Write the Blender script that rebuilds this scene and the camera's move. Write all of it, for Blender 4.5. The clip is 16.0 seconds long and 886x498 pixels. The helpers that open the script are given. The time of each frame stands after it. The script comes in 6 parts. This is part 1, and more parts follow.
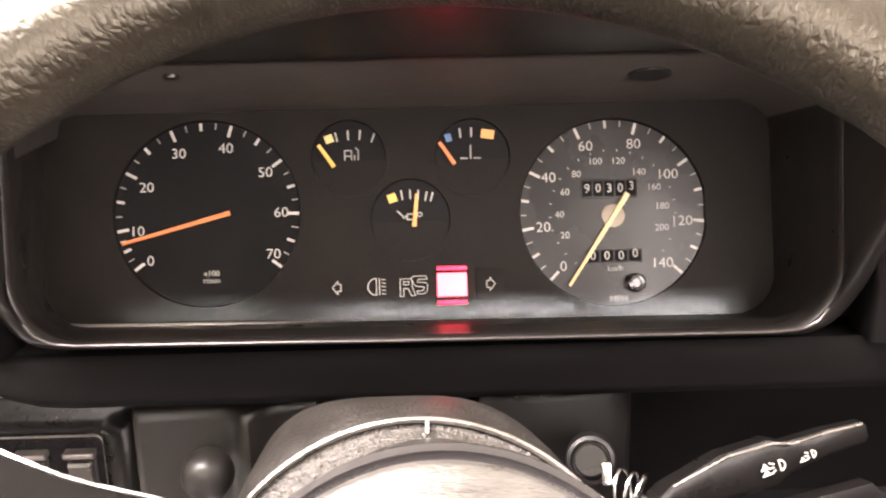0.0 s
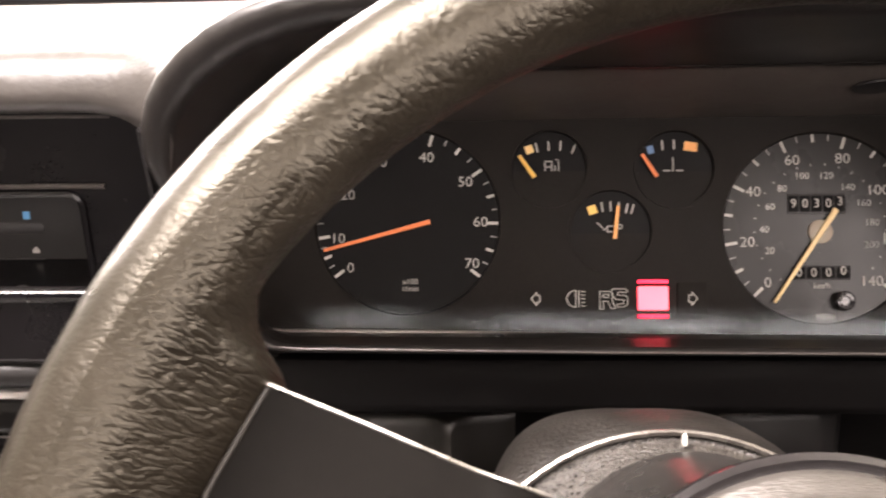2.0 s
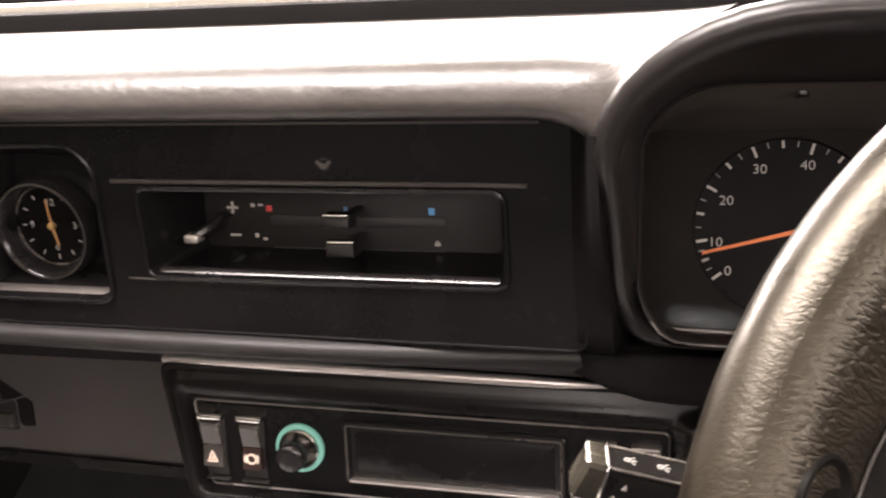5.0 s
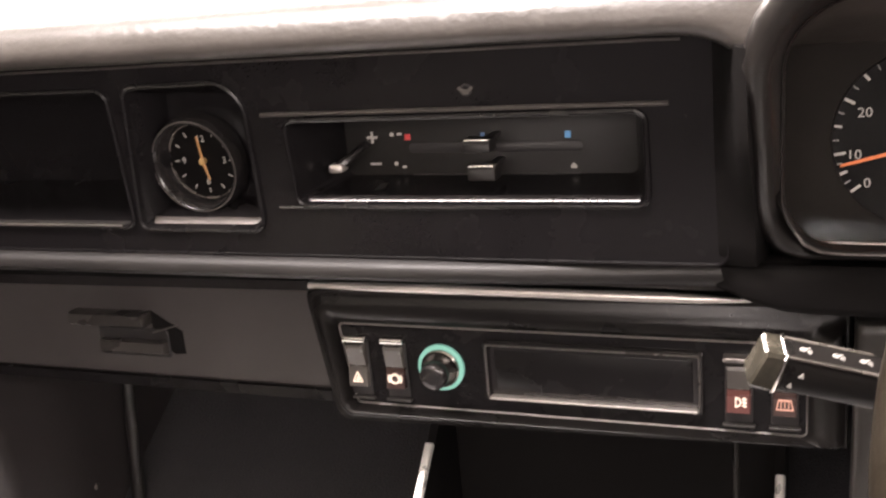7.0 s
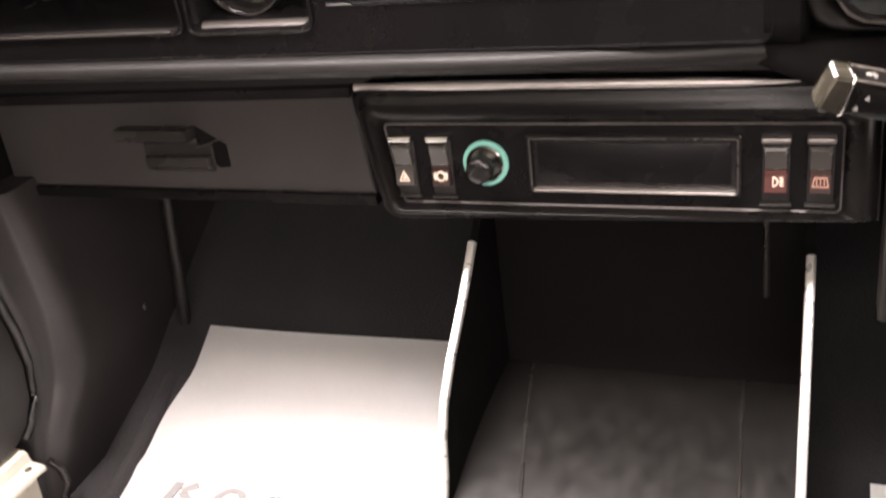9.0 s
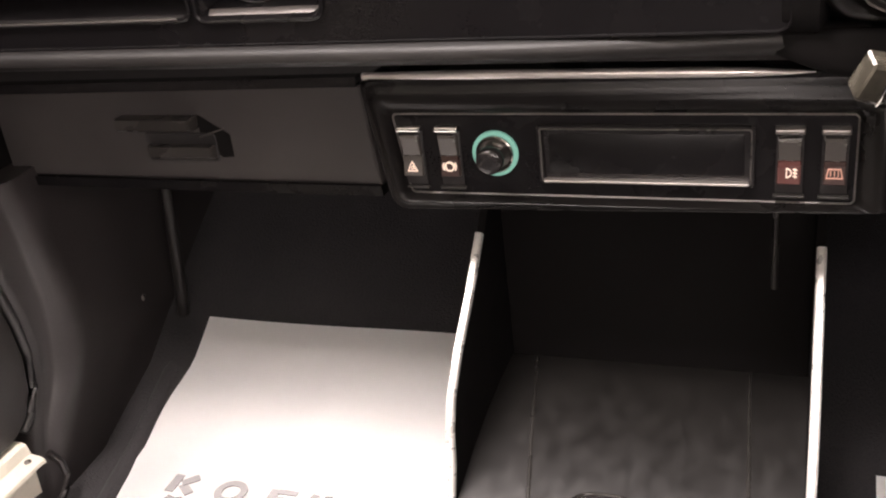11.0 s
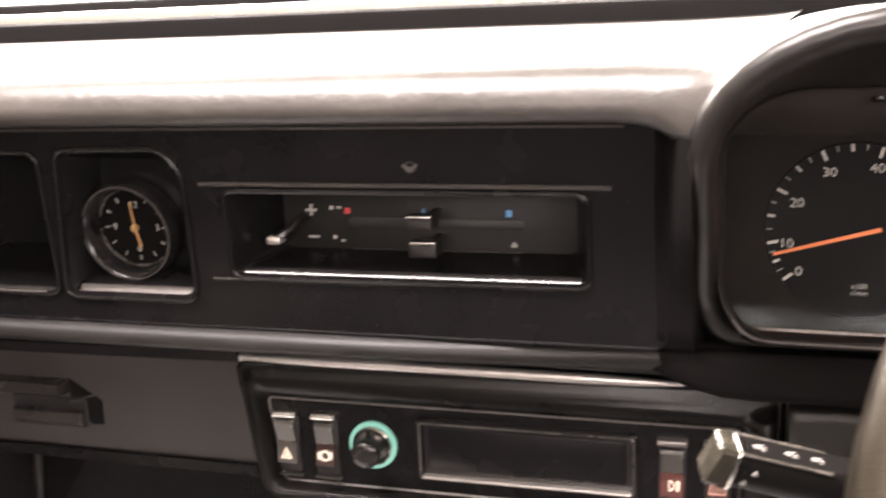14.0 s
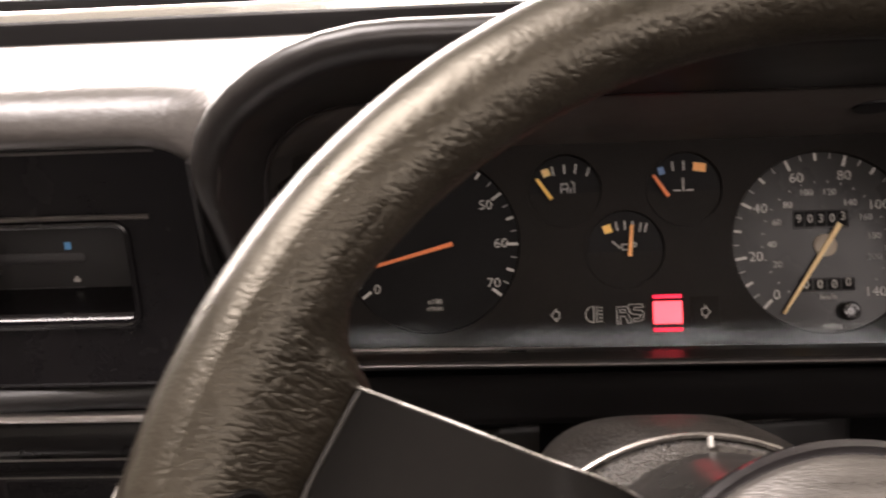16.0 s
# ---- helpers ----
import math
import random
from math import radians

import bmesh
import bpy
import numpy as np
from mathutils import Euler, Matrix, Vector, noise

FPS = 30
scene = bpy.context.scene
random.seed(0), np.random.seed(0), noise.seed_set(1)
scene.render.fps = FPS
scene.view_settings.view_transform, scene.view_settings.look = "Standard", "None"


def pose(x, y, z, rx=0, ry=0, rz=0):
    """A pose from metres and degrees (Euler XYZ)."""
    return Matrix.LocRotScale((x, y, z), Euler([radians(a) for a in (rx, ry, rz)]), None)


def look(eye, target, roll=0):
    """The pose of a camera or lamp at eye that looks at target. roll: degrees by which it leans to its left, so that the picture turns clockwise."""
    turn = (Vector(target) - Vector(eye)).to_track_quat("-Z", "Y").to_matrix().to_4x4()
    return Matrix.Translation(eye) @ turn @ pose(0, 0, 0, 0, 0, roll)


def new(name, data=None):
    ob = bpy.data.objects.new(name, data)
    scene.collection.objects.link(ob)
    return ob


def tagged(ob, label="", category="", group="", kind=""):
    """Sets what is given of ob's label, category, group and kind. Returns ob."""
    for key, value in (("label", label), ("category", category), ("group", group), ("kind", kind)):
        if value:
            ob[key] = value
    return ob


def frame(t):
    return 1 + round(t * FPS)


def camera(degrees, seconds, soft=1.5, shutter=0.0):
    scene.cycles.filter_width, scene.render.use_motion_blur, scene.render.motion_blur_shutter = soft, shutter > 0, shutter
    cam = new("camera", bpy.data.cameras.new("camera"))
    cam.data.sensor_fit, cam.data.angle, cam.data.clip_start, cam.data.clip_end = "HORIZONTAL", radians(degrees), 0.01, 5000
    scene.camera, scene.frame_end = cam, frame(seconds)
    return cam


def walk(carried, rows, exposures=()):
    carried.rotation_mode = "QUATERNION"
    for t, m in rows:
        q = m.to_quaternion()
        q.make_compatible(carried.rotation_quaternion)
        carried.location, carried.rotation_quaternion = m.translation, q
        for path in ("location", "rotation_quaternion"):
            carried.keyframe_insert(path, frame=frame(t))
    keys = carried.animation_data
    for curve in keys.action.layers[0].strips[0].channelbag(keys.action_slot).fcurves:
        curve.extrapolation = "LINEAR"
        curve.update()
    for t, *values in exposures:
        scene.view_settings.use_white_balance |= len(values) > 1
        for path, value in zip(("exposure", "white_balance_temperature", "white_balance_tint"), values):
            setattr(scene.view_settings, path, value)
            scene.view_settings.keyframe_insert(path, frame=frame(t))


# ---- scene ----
cam = camera(47.1, 16.0, 2.1, 0.5)
PATH = [
    (0, (0.0250, 0.0319, 0.8972), (0.0473, 1.9562, 0.3525), -1.34),
    (0.5, (0.0138, 0.0203, 0.9036), (0.0125, 1.9461, 0.3638), -1.04),
    (1, (-0.0047, 0.0273, 0.8955), (-0.0398, 1.9603, 0.3834), -1.21),
    (1.5, (-0.0282, 0.0323, 0.8950), (-0.1112, 1.9641, 0.3836), -1.22),
    (2, (-0.0512, 0.0319, 0.8934), (-0.1869, 1.9621, 0.3874), -1.35),
    (2.5, (-0.0730, 0.0319, 0.8915), (-0.2490, 1.9589, 0.3857), -0.87),
    (3, (-0.0919, 0.0279, 0.8906), (-0.3359, 1.9484, 0.3884), -0.60),
    (3.5, (-0.1085, 0.0290, 0.8889), (-0.4557, 1.9348, 0.3915), -0.63),
    (4, (-0.1301, 0.0110, 0.8921), (-0.5413, 1.9073, 0.4075), -0.85),
    (4.5, (-0.1455, -0.0040, 0.8986), (-0.6256, 1.8755, 0.4115), -2.08),
    (5, (-0.159, -0.021, 0.9), (-0.691, 1.847, 0.423), -2.3),
    (5.2, (-0.166, -0.032, 0.901), (-0.706, 1.835, 0.427), -2.3),
    (7.3, (-0.193, -0.064, 0.892), (-0.897, 1.708, 0.291), -5.6),
    (7.5, (-0.2, -0.072, 0.885), (-0.896, 1.697, 0.265), -5.6),
    (8, (-0.202, -0.084, 0.879), (-0.901, 1.655, 0.183), -6.3),
    (8.5, (-0.205, -0.094, 0.875), (-0.9, 1.613, 0.098), -7.0),
    (9, (-0.206, -0.108, 0.867), (-0.897, 1.568, 0.023), -7.4),
    (9.2, (-0.205, -0.112, 0.863), (-0.898, 1.551, -0.007), -7.6),
    (11.3, (-0.226, -0.105, 0.867), (-0.892, 1.576, 0.012), -6.9),
    (11.5, (-0.226, -0.099, 0.873), (-0.894, 1.598, 0.052), -6.6),
    (12, (-0.228, -0.087, 0.881), (-0.896, 1.652, 0.154), -5.7),
    (12.5, (-0.229, -0.079, 0.891), (-0.894, 1.693, 0.246), -4.8),
    (13, (-0.23, -0.074, 0.897), (-0.882, 1.729, 0.329), -3.9),
    (13.5, (-0.225, -0.064, 0.9), (-0.832, 1.773, 0.392), -3.1),
    (14, (-0.2, -0.052, 0.903), (-0.748, 1.815, 0.438), -2.4),
    (14.5, (-0.1597, -0.0424, 0.8941), (-0.6205, 1.8598, 0.4830), -1.73),
    (15, (-0.1404, -0.0219, 0.8991), (-0.4211, 1.9102, 0.4652), -1.47),
    (15.5, (-0.1053, -0.0057, 0.8977), (-0.2764, 1.9377, 0.4576), -1.33),
    (16, (-0.0691, 0.0014, 0.8993), (-0.1899, 1.9441, 0.4394), -2.47),
]
EXPOSURES = [(0, 2.27), (0.5, 2.07), (1, 1.97), (1.5, 1.72), (2, 1.42), (2.5, 1.1), (3.5, 0.9), (5, 0.9), (7.5, 1.38), (9, 1.15), (10.3, 0.9), (11.5, 0.85), (12.0, 1.3), (12.5, 1.5), (13.5, 1.58), (14.5, 0.95), (16, 0.45)]
walk(cam, [(t, look(eye, target, roll)) for t, eye, target, roll in PATH], EXPOSURES)

# ---- world and light: a closed, pale workshop with strip lamps; its light comes in through the car's windows ----
world = bpy.data.worlds.new("workshop_air")
world.use_nodes = True
world.node_tree.nodes["Background"].inputs[0].default_value = (1.0, 0.95, 0.88, 1)
world.node_tree.nodes["Background"].inputs[1].default_value = 0.02
scene.world = world


def area_lamp(name, eye, target, w, h, watts, colour):
    data = bpy.data.lights.new(name, "AREA")
    data.shape, data.size, data.size_y, data.energy, data.color = "RECTANGLE", w, h, watts, colour
    ob = new(name, data)
    ob.matrix_world = look(eye, target)
    return ob


WARM = (1.0, 0.865, 0.825)
area_lamp("strip_lamp_front", (-1.2, 2.2, 1.85), (-0.4, 0.5, 0.8), 2.6, 0.45, 132, WARM)
area_lamp("ceiling_light_panel", (-1.2, -0.31, 3.1), (-1.2, -0.30, 0.2), 1.5, 1.3, 216, (1.0, 0.885, 0.86))
area_lamp("rear_window_light", (-0.02, -1.28, 1.12), (-0.05, 0.6, 0.75), 1.0, 0.36, 8, (1.0, 0.865, 0.835))
area_lamp("driver_window_light", (0.452, -0.20, 1.05), (-0.3, 0.02, 0.92), 1.1, 0.34, 5.8, WARM)


# ---- materials ----
def nodes_of(name):
    m = bpy.data.materials.new(name)
    m.use_nodes = True
    return m, m.node_tree.nodes, m.node_tree.links, m.node_tree.nodes["Principled BSDF"]


def surface(name, colour, rough=0.4, metal=0.0, grain=900.0, bump=0.15, vary=0.25, wear=14.0, rough_vary=0.12, spec=0.5, stretch=(1, 1, 1), dist=0.0004, coat=0.0):
    """Colour with two scales of variation, uneven gloss and a fine grain."""
    m, n, l, b = nodes_of(name)
    co = n.new("ShaderNodeTexCoord")
    mp = n.new("ShaderNodeMapping")
    mp.inputs["Scale"].default_value = stretch
    l.new(co.outputs["Object"], mp.inputs["Vector"])
    big, fine = n.new("ShaderNodeTexNoise"), n.new("ShaderNodeTexNoise")
    big.inputs["Scale"].default_value, big.inputs["Detail"].default_value = wear, 5
    fine.inputs["Scale"].default_value, fine.inputs["Detail"].default_value = grain, 3
    for t in (big, fine):
        l.new(mp.outputs[0], t.inputs["Vector"])
    mix = n.new("ShaderNodeMath")
    mix.operation = "MULTIPLY_ADD"
    l.new(big.outputs[0], mix.inputs[0])
    mix.inputs[1].default_value = 0.7
    soft_ = n.new("ShaderNodeMath")
    soft_.operation = "MULTIPLY"
    soft_.inputs[1].default_value = 0.3
    l.new(fine.outputs[0], soft_.inputs[0])
    l.new(soft_.outputs[0], mix.inputs[2])
    ramp = n.new("ShaderNodeValToRGB")
    ramp.color_ramp.elements[0].position, ramp.color_ramp.elements[1].position = 0.3, 0.7
    ramp.color_ramp.elements[0].color = (*[c * (1 - vary) for c in colour], 1)
    ramp.color_ramp.elements[1].color = (*[min(1, c * (1 + vary)) for c in colour], 1)
    l.new(mix.outputs[0], ramp.inputs[0])
    l.new(ramp.outputs[0], b.inputs["Base Color"])
    rr_ = n.new("ShaderNodeMapRange")
    rr_.inputs["From Min"].default_value, rr_.inputs["From Max"].default_value = 0.3, 0.7
    rr_.inputs["To Min"].default_value, rr_.inputs["To Max"].default_value = max(0.03, rough - rough_vary), min(1, rough + rough_vary)
    l.new(big.outputs[0], rr_.inputs["Value"])
    l.new(rr_.outputs[0], b.inputs["Roughness"])
    b.inputs["Metallic"].default_value = metal
    b.inputs["Specular IOR Level"].default_value = spec
    if bump:
        bp = n.new("ShaderNodeBump")
        bp.inputs["Strength"].default_value, bp.inputs["Distance"].default_value = bump, dist
        l.new(fine.outputs[0], bp.inputs["Height"])
        l.new(bp.outputs[0], b.inputs["Normal"])
    b.inputs["Coat Weight"].default_value, b.inputs["Coat Roughness"].default_value = coat, 0.16
    return m


def leather(name, colour, rough, along, across, creases):
    """Worn hide: pores and thin creases that run across the rim, laid along its UV."""
    m, n, l, b = nodes_of(name)
    uv = n.new("ShaderNodeUVMap")
    big = n.new("ShaderNodeTexNoise")
    big.inputs["Scale"].default_value, big.inputs["Detail"].default_value = 45, 4
    l.new(uv.outputs[0], big.inputs["Vector"])
    sep = n.new("ShaderNodeSeparateXYZ")
    l.new(uv.outputs[0], sep.inputs[0])
    # the outer side of the rim is rubbed smooth; the creases begin towards its front
    rub = n.new("ShaderNodeMapRange")
    rub.interpolation_type = "SMOOTHSTEP"
    rub.inputs["From Min"].default_value, rub.inputs["From Max"].default_value = 0.017, 0.040
    rub.inputs["To Min"].default_value, rub.inputs["To Max"].default_value = 0.16, 1.0
    l.new(sep.outputs["Y"], rub.inputs["Value"])
    height = None
    warp = n.new("ShaderNodeTexNoise")
    warp.inputs["Scale"].default_value, warp.inputs["Detail"].default_value = 230, 2
    l.new(uv.outputs[0], warp.inputs["Vector"])
    shift = n.new("ShaderNodeVectorMath")
    shift.operation = "MULTIPLY_ADD"
    shift.inputs[1].default_value = (0.0030, 0.0042, 0)
    l.new(warp.outputs["Color"], shift.inputs[0])
    l.new(uv.outputs[0], shift.inputs[2])
    for k, (sa, sb, gain, deep) in enumerate(((along, across, 1.0, 0.0026), (along * 1.8, across * 2.0, 0.65, 0.0013))):
        mp = n.new("ShaderNodeMapping")
        mp.inputs["Scale"].default_value = (sa, sb, 1)
        mp.inputs["Location"].default_value = (3.1 * k, 1.7 * k, 0)
        mp.inputs["Rotation"].default_value = (0, 0, 0.30 - 0.5 * k)
        l.new(shift.outputs[0], mp.inputs["Vector"])
        fold = n.new("ShaderNodeTexVoronoi")
        fold.feature = "DISTANCE_TO_EDGE"
        fold.inputs["Scale"].default_value = 1.0
        l.new(mp.outputs[0], fold.inputs["Vector"])
        swell = n.new("ShaderNodeMapRange")
        swell.interpolation_type = "SMOOTHSTEP"
        swell.inputs["From Min"].default_value, swell.inputs["From Max"].default_value = 0.0, 0.24
        l.new(fold.outputs["Distance"], swell.inputs["Value"])
        power = n.new("ShaderNodeMath")
        power.operation = "MULTIPLY"
        power.inputs[1].default_value = creases * gain
        l.new(rub.outputs[0], power.inputs[0])
        bp = n.new("ShaderNodeBump")
        bp.inputs["Distance"].default_value = deep
        l.new(power.outputs[0], bp.inputs["Strength"])
        l.new(swell.outputs[0], bp.inputs["Height"])
        if height:
            l.new(height, bp.inputs["Normal"])
        height = bp.outputs[0]
    pore = n.new("ShaderNodeTexVoronoi")
    pore.inputs["Scale"].default_value = 1300
    l.new(uv.outputs[0], pore.inputs["Vector"])
    b2 = n.new("ShaderNodeBump")
    b2.inputs["Strength"].default_value, b2.inputs["Distance"].default_value = 0.10, 0.0003
    l.new(pore.outputs["Distance"], b2.inputs["Height"])
    l.new(height, b2.inputs["Normal"])
    l.new(b2.outputs[0], b.inputs["Normal"])
    b.inputs["Specular IOR Level"].default_value = 0.40
    b.inputs["Specular Tint"].default_value = (1.0, 0.93, 0.77, 1)
    ramp = n.new("ShaderNodeValToRGB")
    ramp.color_ramp.elements[0].color = (*[c * 0.75 for c in colour], 1)
    ramp.color_ramp.elements[1].color = (*[c * 1.25 for c in colour], 1)
    ramp.color_ramp.elements[0].position, ramp.color_ramp.elements[1].position = 0.3, 0.7
    l.new(big.outputs[0], ramp.inputs[0])
    # the creases' shade is painted in by darkening the colour along them
    crease_shade = n.new("ShaderNodeMapRange")
    crease_shade.inputs["From Min"].default_value, crease_shade.inputs["From Max"].default_value = 0.0, 0.12
    crease_shade.inputs["To Min"].default_value, crease_shade.inputs["To Max"].default_value = 0.8, 1.0
    l.new(fold.outputs["Distance"], crease_shade.inputs["Value"])
    shade_mix = n.new("ShaderNodeMix")
    shade_mix.data_type, shade_mix.blend_type = "RGBA", "MULTIPLY"
    l.new(rub.outputs[0], shade_mix.inputs[0])
    l.new(ramp.outputs[0], shade_mix.inputs[6])
    l.new(crease_shade.outputs[0], shade_mix.inputs[7])
    l.new(shade_mix.outputs[2], b.inputs["Base Color"])
    mr = n.new("ShaderNodeMapRange")
    mr.inputs["From Min"].default_value, mr.inputs["From Max"].default_value = 0.3, 0.7
    mr.inputs["To Min"].default_value, mr.inputs["To Max"].default_value = rough - 0.06, rough + 0.06
    l.new(big.outputs[0], mr.inputs["Value"])
    # creased hide is duller than the rubbed outer side
    dull = n.new("ShaderNodeMath")
    dull.operation = "MULTIPLY_ADD"
    dull.inputs[1].default_value = 0.08
    l.new(rub.outputs[0], dull.inputs[0])
    l.new(mr.outputs[0], dull.inputs[2])
    l.new(dull.outputs[0], b.inputs["Roughness"])
    return m


def plain(name, colour, rough=0.5, metal=0.0):
    return surface(name, colour, rough, metal, grain=1500, bump=0.05, vary=0.08, rough_vary=0.05)


def glow(name, colour, strength):
    m, n, l, b = nodes_of(name)
    b.inputs["Base Color"].default_value = (*colour, 1)
    b.inputs["Emission Color"].default_value = (*colour, 1)
    b.inputs["Emission Strength"].default_value = strength
    return m


HOOD = surface("black_hood_vinyl", (0.0125, 0.0110, 0.0102), 0.34, grain=450, bump=0.2, vary=0.25, rough_vary=0.05, spec=0.34)
MOULD = surface("satin_black_moulding", (0.0068, 0.0061, 0.0058), 0.28, grain=450, bump=0.0, vary=0.2, rough_vary=0.04, spec=0.20)
# four pale metals paint highlights onto black edges; the last also makes screws
EDGE = surface("painted_edge_sheen", (0.10, 0.09, 0.085), 0.30, 0.6, grain=300, bump=0.0, vary=0.1, wear=50, rough_vary=0.02)
GLINT = surface("edge_highlight_grey", (0.19, 0.175, 0.165), 0.30, 0.6, grain=300, bump=0.0, vary=0.2, wear=60, rough_vary=0.05)
PIPE = surface("pale_highlight_metal", (0.58, 0.545, 0.52), 0.32, 0.8, grain=300, bump=0.0, vary=0.06, rough_vary=0.02)
WORN_GLINT = surface("worn_metal_highlight", (0.18, 0.165, 0.15), 0.30, 0.7, grain=400, bump=0.1, vary=0.3, wear=60)
VINYL = surface("black_vinyl", (0.041, 0.0365, 0.033), 0.38, grain=170, bump=0.75, dist=0.0007, vary=0.25, rough_vary=0.06)
FASCIA = surface("satin_black_fascia", (0.0070, 0.0063, 0.0067), 0.26, grain=500, bump=0.0, vary=0.15, rough_vary=0.03, spec=0.22)
GLOSS = surface("gloss_black_plastic", (0.015, 0.0135, 0.0135), 0.17, grain=500, bump=0.0, vary=0.2, rough_vary=0.03)
DARK = surface("matt_black", (0.014, 0.0125, 0.0125), 0.6, grain=900, bump=0.2, vary=0.3)
FACE = surface("dusty_gauge_face", (0.0110, 0.0093, 0.0080), 0.5, grain=400, bump=0.05, vary=0.3, wear=22, rough_vary=0.08, spec=0.05)
DULL = surface("dull_black_moulding", (0.0085, 0.0075, 0.0072), 0.47, grain=300, bump=0.05, vary=0.2, rough_vary=0.05, spec=0.35)
# lit and shaded colours of the same inner shroud
SHROUD = surface("dusty_lit_shroud", (0.078, 0.068, 0.060), 0.5, grain=300, bump=0.1, vary=0.3, wear=25, spec=0.3)
SHROUD_DARK = surface("shaded_black_shroud", (0.017, 0.0148, 0.0132), 0.36, grain=300, bump=0.05, vary=0.25, wear=25, spec=0.3)
PANEL = surface("dark_control_panel", (0.0105, 0.0094, 0.0088), 0.5, grain=500, bump=0.05, vary=0.2, spec=0.18)
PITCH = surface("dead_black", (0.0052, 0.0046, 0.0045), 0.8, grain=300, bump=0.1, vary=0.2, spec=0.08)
DIAL = surface("gauge_dial_black", (0.0042, 0.0037, 0.0036), 0.45, grain=800, bump=0.0, vary=0.2, spec=0.07)
SPEEDO = surface("satin_speedometer_face", (0.0080, 0.0068, 0.0057), 0.27, grain=800, bump=0.04, vary=0.2, spec=0.16)
GLOVE = surface("dull_black_lid", (0.041, 0.037, 0.036), 0.38, grain=450, bump=0.06, vary=0.15, rough_vary=0.04)
PRINT = plain("off_white_print", (0.43, 0.41, 0.375), 0.6)
DIM = plain("grey_print", (0.33, 0.32, 0.3), 0.6)
ORANGE = plain("orange_paint", (0.75, 0.19, 0.055), 0.5)
YELLOW = plain("yellow_paint", (0.78, 0.46, 0.09), 0.5)
CREAM = plain("cream_needle_paint", (0.72, 0.52, 0.25), 0.5)
AMBER = plain("amber_block_paint", (0.80, 0.36, 0.10), 0.5)
GOLD = plain("dull_gold_paint", (0.52, 0.28, 0.12), 0.4)
STRAW = plain("straw_block_paint", (0.80, 0.55, 0.22), 0.5)
BLUE = plain("blue_print", (0.10, 0.19, 0.36), 0.5)
CYAN = plain("light_blue_print", (0.12, 0.34, 0.62), 0.5)
REDP = plain("red_print", (0.55, 0.05, 0.05), 0.5)
LEATHER = leather("worn_black_leather_rim", (0.0100, 0.0078, 0.0053), 0.31, 450, 200, 0.19)
HEM = surface("rubbed_leather_hem", (0.012, 0.0098, 0.0070), 0.5, grain=500, bump=0.4, vary=0.4, wear=180, dist=0.0006)
SPOKE = surface("black_painted_spoke", (0.005, 0.0045, 0.004), 0.35, grain=400, bump=0.0, vary=0.3, rough_vary=0.03, spec=0.04)
BARE = surface("rubbed_bare_edge", (0.40, 0.385, 0.365), 0.3, 1.0, grain=300, bump=0.3, vary=0.3, wear=120)
CHROME = surface("bright_trim", (0.75, 0.73, 0.7), 0.2, 1.0, grain=500, bump=0.05, vary=0.15)
PLATED = surface("bright_plated_strip", (0.86, 0.84, 0.80), 0.34, 0.55, grain=260, bump=0.25, vary=0.12, wear=70)
GRAINED = surface("coarse_grained_plastic", (0.040, 0.036, 0.031), 0.34, grain=520, bump=1.0, vary=0.6, wear=520, dist=0.0022)
COLUMN = surface("grained_column_plastic", (0.017, 0.0150, 0.0130), 0.36, grain=480, bump=0.8, vary=0.35, wear=40, rough_vary=0.06, dist=0.0012)
COWL = surface("dusty_satin_plastic", (0.0150, 0.0133, 0.0116), 0.40, grain=420, bump=0.25, vary=0.3, wear=30, rough_vary=0.08)
SMOOTH = surface("smooth_grey_plastic", (0.021, 0.0195, 0.018), 0.26, grain=900, bump=0.05, vary=0.2)
PAD = surface("rubbed_horn_pad", (0.060, 0.055, 0.049), 0.36, 0.3, grain=380, bump=0.5, vary=0.35, wear=40, stretch=(1, 4, 1), dist=0.0008)
CARPET = surface("black_carpet", (0.024, 0.022, 0.0235), 0.95, grain=420, bump=1.0, vary=0.5, dist=0.003)
TRIM = surface("black_trim_board", (0.024, 0.021, 0.021), 0.40, grain=260, bump=0.25, vary=0.25, rough_vary=0.05)
RUBBER = surface("black_rubber", (0.02, 0.019, 0.019), 0.38, grain=600, bump=0.15, vary=0.3)
PAPER = surface("white_paper", (0.88, 0.875, 0.865), 0.75, grain=700, bump=0.1, vary=0.03)
INK = plain("grey_ink", (0.28, 0.27, 0.27), 0.7)
CREAMP = surface("cream_body_paint", (0.74, 0.70, 0.60), 0.3, grain=90, bump=0.05, vary=0.1)
ROCKER = surface("grey_rocker_plastic", (0.066, 0.060, 0.055), 0.3, grain=900, bump=0.08, vary=0.2)
GRIP = surface("dark_grip_plastic", (0.030, 0.027, 0.025), 0.30, grain=900, bump=0.08, vary=0.2)
REDLENS = surface("dull_red_lens", (0.085, 0.031, 0.027), 0.28, grain=900, bump=0.04, vary=0.15)
BROWNLENS = surface("dark_brown_lens", (0.042, 0.024, 0.021), 0.28, grain=900, bump=0.04, vary=0.15)
LAMP_RED = glow("lit_red_warning_lamp", (1.0, 0.062, 0.085), 2.2)
LAMP_RIM = glow("lit_red_lamp_edge", (1.0, 0.015, 0.06), 0.85)
LAMP_GREEN = glow("lit_green_ring", (0.20, 0.46, 0.38), 0.17)
LIT_PRINT = glow("backlit_symbol", (0.9, 0.72, 0.6), 0.2)
LIT_ORANGE = glow("backlit_red_symbol", (0.62, 0.34, 0.26), 0.09)
